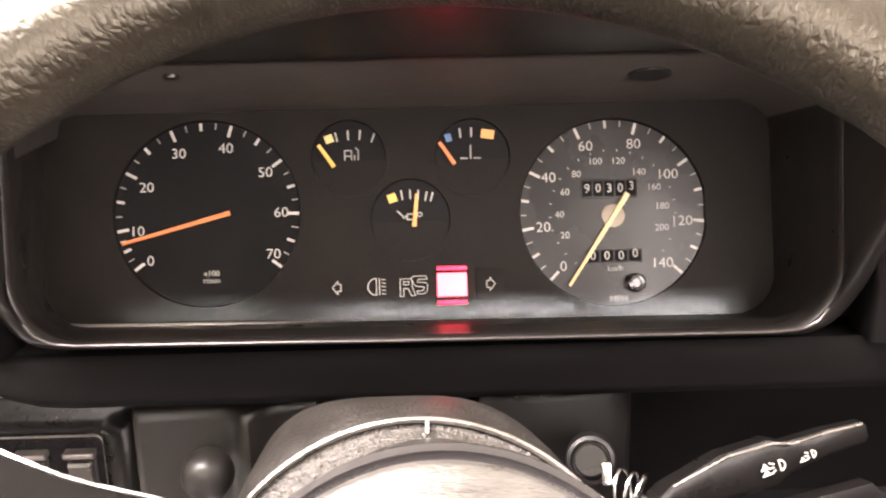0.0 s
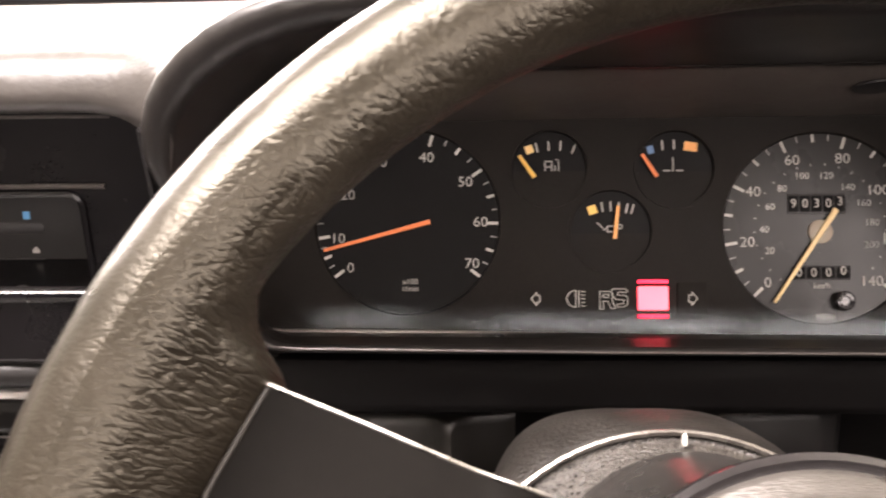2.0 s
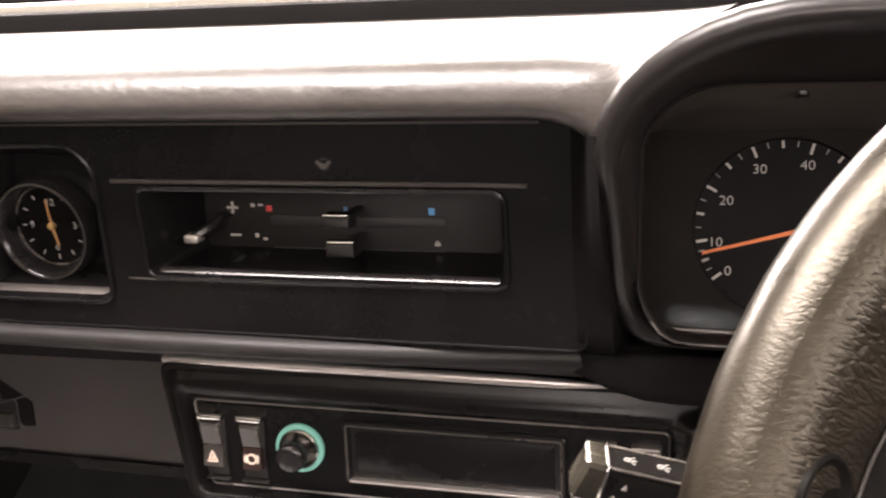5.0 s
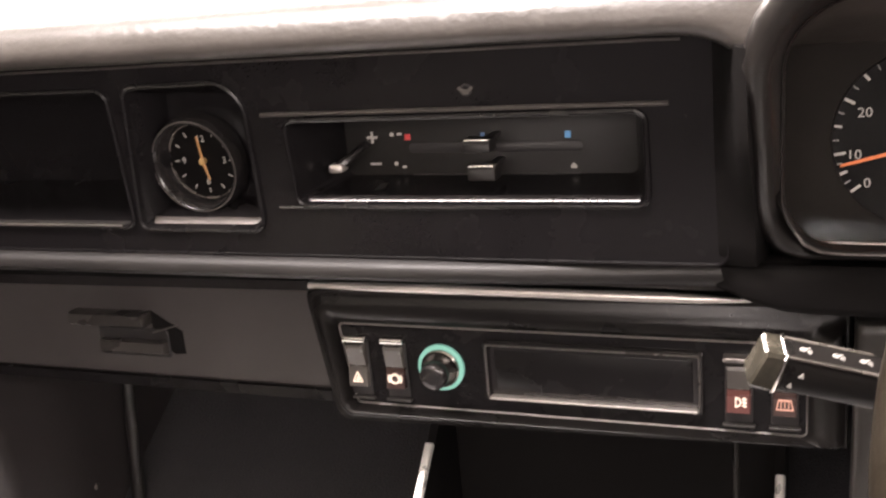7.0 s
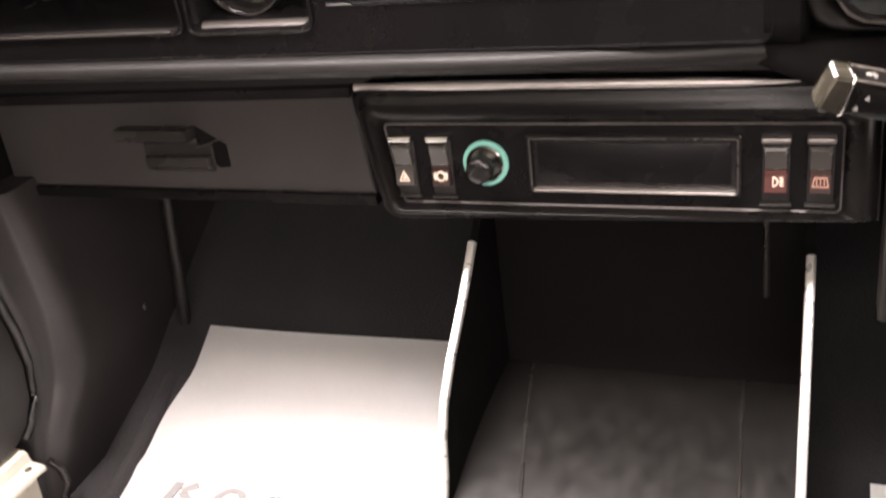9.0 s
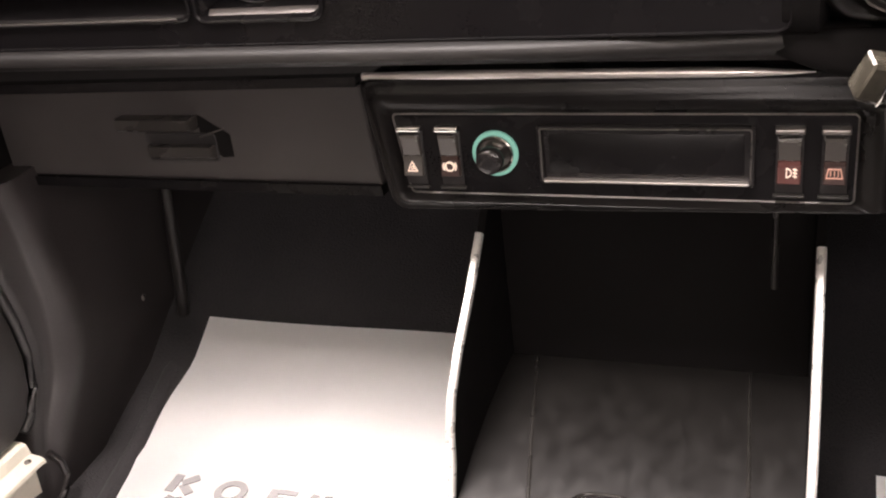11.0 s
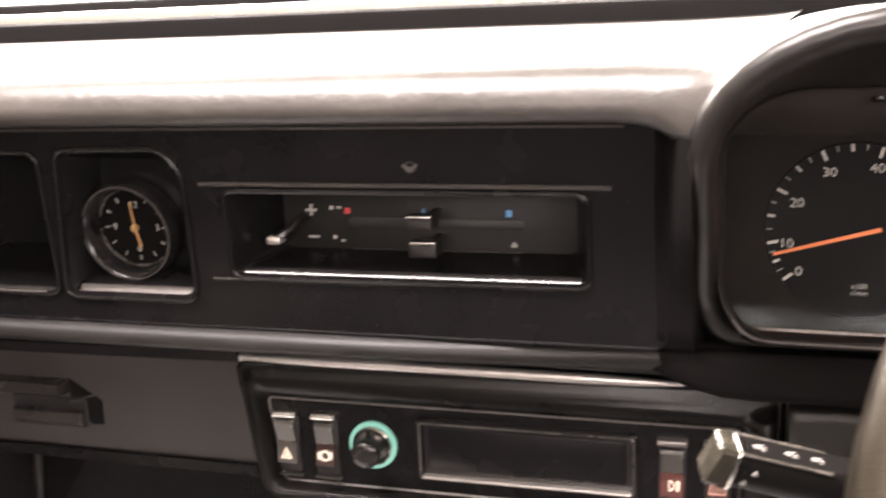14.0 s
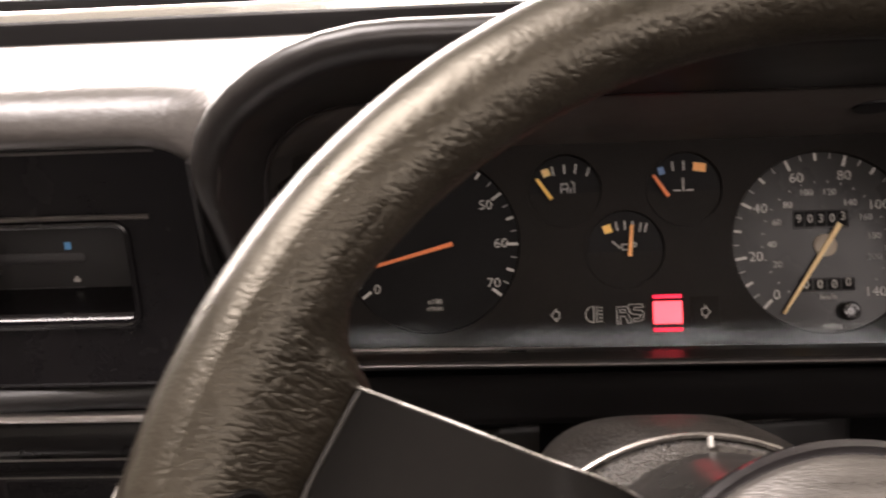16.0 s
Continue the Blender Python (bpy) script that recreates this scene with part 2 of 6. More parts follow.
WALL = surface("white_workshop_wall", (0.8, 0.78, 0.74), 0.8, grain=30, bump=0.1, vary=0.05, wear=1.5)
# emission stands in for the daylight-bright look of a lit wall
BACKDROP = glow("self_lit_workshop_wall", (1.0, 0.96, 0.9), 1.6)
CLOTH = surface("dark_cabin_cloth", (0.05, 0.047, 0.045), 0.9, grain=300, bump=0.4, vary=0.2)


# ---- mesh helpers ----
def part(name, bm, material, parent, label="", m=None, angle=38, kind=""):
    """One mesh under a thing or part."""
    me = bpy.data.meshes.new(name)
    bmesh.ops.recalc_face_normals(bm, faces=bm.faces)
    bm.to_mesh(me)
    bm.free()
    for p in me.polygons:
        p.use_smooth = True
    me.set_sharp_from_angle(angle=radians(angle))
    me.materials.append(material)
    ob = new(name, me)
    ob.parent = parent
    if m is not None:
        ob.matrix_basis = m
    return tagged(ob, label=label, kind=kind)


def thing(name, m, label, category, group="", kind=""):
    ob = new(name)
    ob.empty_display_size = 0.02
    ob.matrix_world = m
    return tagged(ob, label, category, group, kind)


def facing(x, y, z, lean=0.0):
    """A frame on a panel that faces the driver: x right, y up the panel, z towards the driver. lean: degrees by which its top leans away."""
    a = radians(lean)
    return Matrix(((1, 0, 0, x), (0, math.sin(a), -math.cos(a), y), (0, math.cos(a), math.sin(a), z), (0, 0, 0, 1)))


def loft(bm, loops, cap0=False, cap1=False, closed=True):
    rows = [[bm.verts.new(p) for p in loop] for loop in loops]
    n = len(rows[0])
    for a, b in zip(rows, rows[1:]):
        for i in range(n if closed else n - 1):
            j = (i + 1) % n
            bm.faces.new((a[i], a[j], b[j], b[i]))
    if cap0:
        bm.faces.new(rows[0][::-1])
    if cap1:
        bm.faces.new(rows[-1])
    return rows


def rr(cx, cy, w, h, r, z, n=5):
    """A rounded rectangle's loop."""
    r = min(r, w / 2 - 1e-6, h / 2 - 1e-6)
    out = []
    for k, (sx, sy) in enumerate(((1, 1), (-1, 1), (-1, -1), (1, -1))):
        for i in range(n + 1):
            a = math.pi / 2 * (k + i / n)
            out.append((cx + sx * (w / 2 - r) + r * math.cos(a), cy + sy * (h / 2 - r) + r * math.sin(a), z))
    return out


def rbox(bm, cx, cy, w, h, z0, z1, r=0.001, b=0.0006):
    loft(bm, [rr(cx, cy, w, h, r, z0), rr(cx, cy, w, h, r, z1 - b), rr(cx, cy, w - 0.6 * b, h - 0.6 * b, r, z1 - 0.3 * b), rr(cx, cy, w - 2 * b, h - 2 * b, max(r - b, 1e-4), z1)], True, True)


def lathe(bm, profile, n=40, cx=0.0, cy=0.0, caps=(True, True)):
    loft(bm, [[(cx + r * math.cos(2 * math.pi * i / n), cy + r * math.sin(2 * math.pi * i / n), z) for i in range(n)] for r, z in profile], caps[0], caps[1])


def tube(bm, pts, r, n=10, radii=None):
    """A round bar along points."""
    pts = [Vector(p) for p in pts]
    up, loops = Vector((0.13, 0.31, 0.94)), []
    for k, p in enumerate(pts):
        d = (pts[min(k + 1, len(pts) - 1)] - pts[max(k - 1, 0)]).normalized()
        a = d.cross(up).normalized()
        b = d.cross(a)
        q = radii[k] if radii else r
        loops.append([p + q * (math.cos(2 * math.pi * i / n) * a + math.sin(2 * math.pi * i / n) * b) for i in range(n)])
    loft(bm, loops, True, True)


def rail(bm, profile, x0, x1, ends=True):
    """A profile of (y, z), open or closed, drawn along x."""
    a = [bm.verts.new((x0, y, z)) for y, z in profile]
    b = [bm.verts.new((x1, y, z)) for y, z in profile]
    n = len(profile)
    for i in range(n):
        j = (i + 1) % n
        bm.faces.new((a[i], a[j], b[j], b[i]))
    if ends:
        bm.faces.new(a[::-1])
        bm.faces.new(b)


def flat(bm, pts, z0, z1):
    """A flat shape with thickness."""
    loft(bm, [[(x, y, z0) for x, y in pts], [(x, y, z1) for x, y in pts]], True, True)


def bar(bm, x, y, w, h, angle, z0, z1):
    c, s = math.cos(radians(angle)), math.sin(radians(angle))
    flat(bm, [(x + c * u - s * v, y + s * u + c * v) for u, v in ((-w / 2, -h / 2), (w / 2, -h / 2), (w / 2, h / 2), (-w / 2, h / 2))], z0, z1)


def ring(bm, cx, cy, r0, r1, z0, z1, n=40, a0=0.0, a1=360.0):
    full = abs(a1 - a0) >= 359.9
    k = n if full else n + 1
    out = []
    for i in range(k):
        a = radians(a0 + (a1 - a0) * i / n)
        out.append((math.cos(a), math.sin(a)))
    rows = [[(cx + r * c, cy + r * s, z) for c, s in out] for r, z in ((r0, z0), (r0, z1), (r1, z1), (r1, z0), (r0, z0))]
    loft(bm, rows, closed=full)


def plate(bm, outer, holes, z=0.0):
    """A flat sheet with holes."""
    edges = []
    for loop in (outer, *holes):
        vs = [bm.verts.new((p[0], p[1], z)) for p in loop]
        edges += [bm.edges.new((vs[i], vs[(i + 1) % len(vs)])) for i in range(len(vs))]
    bmesh.ops.triangle_fill(bm, use_beauty=True, use_dissolve=False, edges=edges, normal=(0, 0, 1))


def block(bm, x0, x1, y0, y1, z0, z1, b=0.004):
    """A softly bevelled block in world axes."""
    rbox(bm, (x0 + x1) / 2, (y0 + y1) / 2, x1 - x0, y1 - y0, z0, z1, b, b)


WORDS = {}


def lettering(name, text, size, x, y, z, material, parent, fat=0.0, wide=1.0):
    """Raised print in the built-in font, centred at x, y."""
    key = (text, fat)
    if key not in WORDS:
        cu = bpy.data.curves.new("word", "FONT")
        cu.body, cu.align_x, cu.align_y, cu.size, cu.offset, cu.extrude, cu.resolution_u = text, "CENTER", "CENTER", 1.0, fat, 0.01, 3
        tmp = new("word", cu)
        bpy.context.view_layer.update()
        WORDS[key] = bpy.data.meshes.new_from_object(tmp.evaluated_get(bpy.context.evaluated_depsgraph_get()))
        bpy.data.objects.remove(tmp)
    me = WORDS[key].copy()
    me.transform(Matrix.Diagonal((size * wide, size, 0.02, 1)))
    me.materials.clear()
    me.materials.append(material)
    ob = new(name, me)
    ob.parent = parent
    ob.matrix_basis = Matrix.Translation((x, y, z))
    return ob


def wpart(name, bm, material, parent, label="", angle=38, kind=""):
    """A part whose mesh is given in world axes."""
    return part(name, bm, material, parent, label, parent.matrix_world.inverted(), angle, kind)


def at(x, y, z):
    return Matrix.Translation((x, y, z))


def structure(name, bm, material, label, category, angle=38):
    ob = part(name, bm, material, None, "", None, angle)
    return tagged(ob, label, category, kind="structure")


# ---- the setting: cabin shell and workshop ----
FLOOR_Z = 0.17
bm = bmesh.new()
rail(bm, [(-1.3, FLOOR_Z - 0.02), (-1.3, FLOOR_Z), (0.68, FLOOR_Z), (0.80, FLOOR_Z + 0.045), (1.12, FLOOR_Z + 0.26), (1.12, FLOOR_Z - 0.02)], -1.04, 0.46)
structure("floor", bm, CARPET, "black carpeted car floor rising to the toe board", "floor")
bm = bmesh.new()
block(bm, -1.06, 0.48, 1.10, 1.13, 0.15, 0.86)
structure("wall_front", bm, TRIM, "black bulkhead behind the footwell", "wall")
bm = bmesh.new()
block(bm, -1.06, 0.48, -1.34, -1.30, 0.15, 0.90)
structure("wall_rear", bm, CLOTH, "dark cloth rear of the cabin", "wall")
bm = bmesh.new()
block(bm, 0.44, 0.48, -1.30, 1.10, 0.15, 0.85)
structure("wall_right", bm, TRIM, "black trim on the driver's side of the cabin", "wall")
DOOR_EDGE = [(0.560, 0.262), (0.574, 0.266), (0.592, 0.279), (0.6065, 0.303), (0.6130, 0.342), (0.6100, 0.380), (0.5990, 0.433), (0.580, 0.520), (0.545, 0.700), (0.530, 0.860)]
bm = bmesh.new()
outl = [(-1.295, 0.262)] + DOOR_EDGE + [(-1.295, 0.860)]
loft(bm, [[(x, y - d * (y > 0), z + (d if z < 0.27 else 0)) for y, z in outl] for x, d in ((-1.06, 0.0), (-1.014, 0.0), (-1.008, 0.002), (-1.006, 0.006))], True, True)
structure("door_1", bm, TRIM, "closed passenger door with dark trim and a rounded lower corner", "door", 30)
bm = bmesh.new()
block(bm, -1.06, -1.035, 0.52, 1.10, 0.15, 0.86)
structure("wall_left", bm, PITCH, "dark body side behind the door opening", "wall")
# kick panel: a flat seal channel, a crease, then a soft bulge into the footwell
bm = bmesh.new()
sec = []
for z, back, crease, inn in ((0.17, 0.572, 0.590, 0.0), (0.215, 0.586, 0.598, 0.003), (0.25, 0.598, 0.612, 0.006), (0.28, 0.612, 0.633, 0.010), (0.305, 0.622, 0.647, 0.012), (0.34, 0.630, 0.656, 0.012), (0.38, 0.628, 0.660, 0.011), (0.43, 0.618, 0.656, 0.009), (0.47, 0.611, 0.652, 0.007), (0.498, 0.606, 0.648, 0.005), (0.526, 0.604, 0.646, 0.002)):
    sec.append([(-1.045, back - 0.006, z), (-1.016, back - 0.004, z), (-1.010, back + 0.001, z), (-1.0085, back + 0.008, z), (-1.0080, crease - 0.004, z), (-1.0050, crease, z), (-1.0005 + inn * 0.6, crease + 0.008, z), (-0.9995 + inn, crease + 0.022, z), (-1.001 + inn * 0.7, crease + 0.045, z), (-1.005, crease + 0.10, z), (-1.007, 0.92, z), (-1.0, 1.10, z), (-1.045, 1.10, z)])
loft(bm, sec, True, True)
kick = structure("trim_6", bm, TRIM, "black moulded kick panel beside the passenger footwell", "kick panel", 60)
bm = bmesh.new()
lathe(bm, [(0.0045, 0.0), (0.0042, 0.0012), (0.0030, 0.0020), (0.0012, 0.0018)], 16)
part("screw", bm, WORN_GLINT, kick, "small dull screw head", Matrix.Translation((-1.0065, 0.82, 0.300)) @ Matrix.Rotation(radians(90), 4, "Y"))
bm = bmesh.new()
tube(bm, [(-1.010, y + 0.0075, z - 0.002) for y, z in DOOR_EDGE[1:]], 0.0052, 10)
structure("trim_1", bm, RUBBER, "black rubber door seal round the passenger door opening", "door seal")
bm = bmesh.new()
SILL = [(-1.035, 0.19), (-1.035, 0.2600), (-1.006, 0.2600), (-1.0015, 0.2570), (-0.9995, 0.2450), (-0.9870, 0.2430), (-0.9830, 0.2400), (-0.9825, 0.2360), (-0.9865, 0.2340), (-1.002, 0.2320), (-1.006, 0.19)]
loft(bm, [[(x, y, z) for x, z in SILL] for y in (-0.9, 0.566)] + [[(x, 0.572 + 0.05 * (0.26 - z), z - 0.0015) for x, z in SILL]], True, True)
sill = structure("trim_2", bm, CREAMP, "cream painted stepped door sill", "sill", 30)
bm = bmesh.new()
lathe(bm, [(0.0042, 0.0), (0.0040, 0.0010), (0.0028, 0.0016), (0.0010, 0.0013)], 16)
part("screw", bm, WORN_GLINT, sill, "small dull screw head", at(-0.9930, 0.5590, 0.2438))
bm = bmesh.new()
tube(bm, [(-0.9900, 0.586, 0.236), (-0.9840, 0.592, 0.222), (-0.9800, 0.592, 0.205), (-0.9800, 0.584, 0.190), (-0.9820, 0.574, 0.182)], 0.0045, 10)
structure("trim_7", bm, GLOSS, "glossy black clip below the end of the sill", "clip")
bm = bmesh.new()
tube(bm, [(-0.983, 0.86, 0.215), (-0.972, 0.79, 0.203), (-0.9660, 0.74, 0.188), (-0.955, 0.68, 0.175), (-0.940, 0.61, 0.172), (-0.922, 0.54, 0.171), (-0.90, 0.46, 0.170)], 0.013, 12)
structure("trim_8", bm, CARPET, "turned-up edge of the black footwell carpet", "carpet")
bm = bmesh.new()
tube(bm, [(-0.960, 0.86, 0.50), (-0.964, 0.86, 0.42), (-0.972, 0.86, 0.34), (-0.983, 0.86, 0.255)], 0.008, 10)
structure("trim_3", bm, DULL, "black drain hose in the corner of the footwell", "hose")
# windscreen base
bm = bmesh.new()
rail(bm, [(0.800, 0.86), (0.800, 0.8960), (0.8015, 0.9005), (0.806, 0.9025), (0.840, 0.9030), (0.840, 0.86)], -1.04, 0.46)
structure("trim_4", bm, PITCH, "matt black dashboard rear edge under the windscreen", "trim")
bm = bmesh.new()
rail(bm, [(0.842, 0.890), (0.842, 0.9085), (0.845, 0.9112), (0.852, 0.9118), (0.858, 0.910), (0.858, 0.890)], -1.04, 0.46)
structure("trim_5", bm, CHROME, "bright strip along the windscreen base", "trim")
bm = bmesh.new()
rail(bm, [(0.862, 0.890), (0.862, 0.9165), (0.865, 0.9205), (0.873, 0.9220), (0.885, 0.9215), (0.890, 0.890)], -1.04, 0.46)
structure("window_frame", bm, PITCH, "black rubber windscreen seal", "window")
# this wall glows by itself, though it is no lamp
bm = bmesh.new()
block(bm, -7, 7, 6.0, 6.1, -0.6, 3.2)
structure("backdrop", bm, BACKDROP, "self-lit white workshop wall beyond the windscreen", "backdrop")
bm = bmesh.new()
block(bm, -7, 7, -6, 6, -0.7, -0.6)
structure("ground", bm, WALL, "pale workshop floor", "ground")
bm = bmesh.new()
block(bm, -7, 7, -6, 6, 3.2, 3.3)
structure("ceiling", bm, WALL, "white workshop ceiling", "ceiling")
for nm, a in (("backdrop_left", (-7.1, -7, -6, 6)), ("backdrop_right", (7, 7.1, -6, 6)), ("backdrop_rear", (-7, 7, -6.1, -6))):
    bm = bmesh.new()
    block(bm, *a, -0.6, 3.2)
    structure(nm, bm, WALL, "white workshop wall", "backdrop")


# ---- dashboard ----
dash = thing("dashboard", at(-0.3, 0.6, 0.70), "black vinyl car dashboard with padded top and satin fascia", "dashboard")
PADP = [(0.560, 0.833), (0.535, 0.834), (0.520, 0.837), (0.5165, 0.8425), (0.5172, 0.8480), (0.5192, 0.8540), (0.5228, 0.8592), (0.5280, 0.8635), (0.5350, 0.8668), (0.5440, 0.8693), (0.557, 0.8713), (0.576, 0.8728), (0.60, 0.874), (0.70, 0.879), (0.79, 0.885), (0.80, 0.880), (0.80, 0.833)]
bm = bmesh.new()
secs = []


def hood_side(z):
    """The outer side of the binnacle's hood at a height."""
    q = max(0.0, min(0.97, (z - 0.82) / 0.076))
    return -0.225 + 0.11 * (1 - math.sqrt(1 - q * q)) + 0.008


for x in (-1.04, -0.8, -0.5, -0.33, -0.274):
    secs.append([(x, y, z) for y, z in PADP])
# towards the binnacle the roll sweeps forward and down into a fillet along the hood
for k in range(1, 13):
    u = k / 12
    s = u ** 2.5
    row = []
    for y, z in PADP:
        low = max(0.0, min(1.0, (0.856 - z) / 0.023))
        nose = max(0.0, 1 - (y - 0.517) / 0.10)
        z2 = z - 0.040 * s * low
        edge = 0.49 - 0.3 * (z2 - 0.806) + 0.006
        y2 = y + (edge - y) * s * nose
        row.append((-0.274 + (hood_side(z + 0.004) + 0.274) * (1 - (1 - u) ** 1.4), y2, z2 + 0.004 * s * (z > 0.85)))
    secs.append(row)
loft(bm, secs, True, True)
wpart("crash_pad", bm, VINYL, dash, "padded black vinyl top roll", 50)
bm = bmesh.new()
rail(bm, [(y, z) for y, z in PADP], 0.262, 0.46)
wpart("crash_pad", bm, VINYL, dash, "", 50)

bm = bmesh.new()
secs = []
for z in (0.674, 0.682, 0.69, 0.70, 0.71, 0.72, 0.735, 0.75, 0.765, 0.78, 0.80, 0.83):
    back = max(0.0, min(1.0, (0.785 - z) / 0.085))
    back = back * back * (3 - 2 * back)
    f = (0.49 - 0.3 * (z - 0.806)) * (1 - back) + 0.560 * back + 0.006
    f += 0.03 * max(0.0, (0.70 - z) / 0.026) ** 2
    k = max(0.004, (0.575 - 0.12 * (z - 0.70)) - f)
    secs.append([(-0.247, f + k + 0.02, z), (-0.246, f + k, z), (-0.241, f + 0.9 * k, z), (-0.236, f + 0.68 * k, z), (-0.231, f + 0.38 * k, z), (-0.227, f + 0.12 * k, z), (-0.222, f, z), (-0.215, f + k + 0.02, z)])
loft(bm, secs, True, True)
wpart("side_fillet", bm, PITCH, dash, "", 50)

# fascia with its openings, in its own leaning axes
FA = facing(0, 0.564, 0.79, -6.84)
fa = lambda x, z: (x, (z - 0.79) / 0.993)
HEAT = rr(-0.4115, -0.035, 0.246, 0.0595, 0.006, 0)


def round_loop(pts, radii, n=5):
    """A closed loop with its corners rounded."""
    out, m = [], len(pts)
    for i in range(m):
        p, a, b = Vector(pts[i]), Vector(pts[i - 1]), Vector(pts[(i + 1) % m])
        u, v, r = (a - p).normalized(), (b - p).normalized(), radii[i]
        p0, p1 = p + u * r, p + v * r
        for k in range(n + 1):
            t = k / n
            q = p0 * (1 - t) ** 2 + p * 2 * t * (1 - t) + p1 * t * t
            out.append((q.x, q.y))
    return out


CLK = round_loop([fa(*p) for p in ((-0.570, 0.7055), (-0.567, 0.799), (-0.581, 0.8140), (-0.662, 0.8130), (-0.6755, 0.7055))], (0.010, 0.010, 0.010, 0.008, 0.008))
TRAY = round_loop([fa(*p) for p in ((-0.684, 0.707), (-0.681, 0.811), (-0.995, 0.813), (-0.995, 0.707))], (0.009, 0.009, 0.006, 0.006))
OUT = rr(-0.6405, -0.0325, 0.801, 0.146, 0.008, 0)
fascia = thing("fascia_panel", FA, "satin black fascia panel with heater slot, clock recess and open tray", "dash panel")


def inset(loop, d, z):
    c = Vector((sum(p[0] for p in loop) / len(loop), sum(p[1] for p in loop) / len(loop)))
    n, out = len(loop), []
    for i in range(n):
        a, p, b = Vector(loop[i - 1][:2]), Vector(loop[i][:2]), Vector(loop[(i + 1) % n][:2])
        e = (b - a).normalized()
        nn = Vector((-e.y, e.x))
        if nn.dot(c - p) < 0:
            nn = -nn
        out.append((*(p + nn * d), z))
    return out


bm = bmesh.new()
plate(bm, OUT, [inset(HEAT, -0.004, 0), inset(CLK, -0.004, 0), inset(TRAY, -0.004, 0)], 0.0)
for hole in (HEAT, CLK, TRAY):
    loft(bm, [inset(hole, -0.004, 0.0), inset(hole, -0.0035, 0.0022), inset(hole, -0.0018, 0.003), inset(hole, -0.0004, 0.0022), inset(hole, 0.0006, -0.002)])
loft(bm, [inset(OUT, 0, 0.0), inset(OUT, -0.0005, 0.0016), inset(OUT, -0.0015, 0.0018), inset(OUT, -0.0028, 0.0002), inset(OUT, -0.003, -0.004), inset(OUT, -0.003, -0.03)])
bmesh.ops.remove_doubles(bm, verts=bm.verts, dist=1e-5)
part("face_plate", bm, FASCIA, fascia, "", None, 30)
bm = bmesh.new()
loft(bm, [inset(HEAT, 0.0006, -0.002), rr(-0.4115, -0.0352, 0.2400, 0.0578, 0.006, -0.008), rr(-0.4115, -0.0358, 0.2200, 0.0575, 0.006, -0.052), rr(-0.4115, -0.0360, 0.2180, 0.0575, 0.006, -0.064)])
part("heater_recess", bm, FASCIA, fascia)
bm = bmesh.new()
loft(bm, [inset(CLK, 0.0006, -0.002), inset(CLK, 0.0035, -0.008), inset(CLK, 0.0105, -0.026), inset(CLK, 0.0120, -0.0330)], False, True)
part("clock_recess", bm, FASCIA, fascia)


def ledge(x0, x1, y0, rise, depth, z0, mat):
    """A sloping sill along the bottom of an opening."""
    bm = bmesh.new()
    prof = [(y0 - 0.004, z0), (y0, z0), (y0 + 0.12 * rise, z0 - 0.06 * depth), (y0 + 0.9 * rise, z0 - 0.9 * depth), (y0 + rise, z0 - 1.1 * depth), (y0 - 0.004, z0 - 1.1 * depth)]
    loft(bm, [[(x, y, z) for y, z in prof] for x in (x0, x1)], True, True)
    part("ledge", bm, mat, fascia, "shiny sill", None, 50)


# the clock's sill gets the pale metal as a painted-in highlight
ledge(-0.6690, -0.5740, -0.0862, 0.0062, 0.0065, -0.0012, EDGE)
ledge(-0.5305, -0.2925, -0.0655, 0.0042, 0.0045, -0.0005, GLOSS)
ledge(-0.990, -0.689, -0.0840, 0.0026, 0.003, 0.0, GLOSS)
# pale beads and ridges below draw the highlights on the fascia's edges
bm = bmesh.new()
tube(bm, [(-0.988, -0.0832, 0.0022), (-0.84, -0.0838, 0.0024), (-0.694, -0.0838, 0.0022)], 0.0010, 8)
part("tray_bead", bm, EDGE, fascia, "bead in a pale highlight colour")
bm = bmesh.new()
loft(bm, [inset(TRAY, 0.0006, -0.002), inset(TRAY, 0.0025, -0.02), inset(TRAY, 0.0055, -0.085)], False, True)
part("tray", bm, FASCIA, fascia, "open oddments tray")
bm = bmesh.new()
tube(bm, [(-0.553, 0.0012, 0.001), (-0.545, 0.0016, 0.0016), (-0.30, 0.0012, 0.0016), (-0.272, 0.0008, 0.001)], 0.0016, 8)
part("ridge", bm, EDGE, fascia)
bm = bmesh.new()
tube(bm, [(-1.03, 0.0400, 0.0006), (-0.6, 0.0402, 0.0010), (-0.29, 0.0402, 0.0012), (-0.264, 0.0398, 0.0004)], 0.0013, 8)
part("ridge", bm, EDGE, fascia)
bm = bmesh.new()
tube(bm, [(-0.553, -0.0685, 0.0004), (-0.45, -0.0695, 0.0006), (-0.41, -0.069, 0.0)], 0.0011, 8)
part("ridge", bm, GLOSS, fascia)
bm = bmesh.new()
lathe(bm, [(0.0042, -0.001), (0.0042, 0.0006), (0.0028, 0.0008), (0.0026, -0.0006)], 16, -0.40, 0.0135)
part("screw_hole", bm, DARK, fascia)
bm = bmesh.new()
for dx, a in ((-0.003, 40), (0.003, -40)):
    bar(bm, -0.40 + dx, 0.014, 0.0045, 0.002, -a, 0.0006, 0.0016)
bar(bm, -0.40, 0.0125, 0.004, 0.003, 0, 0.0006, 0.0018)
part("clip", bm, WORN_GLINT, fascia, "small bright fixing clip")

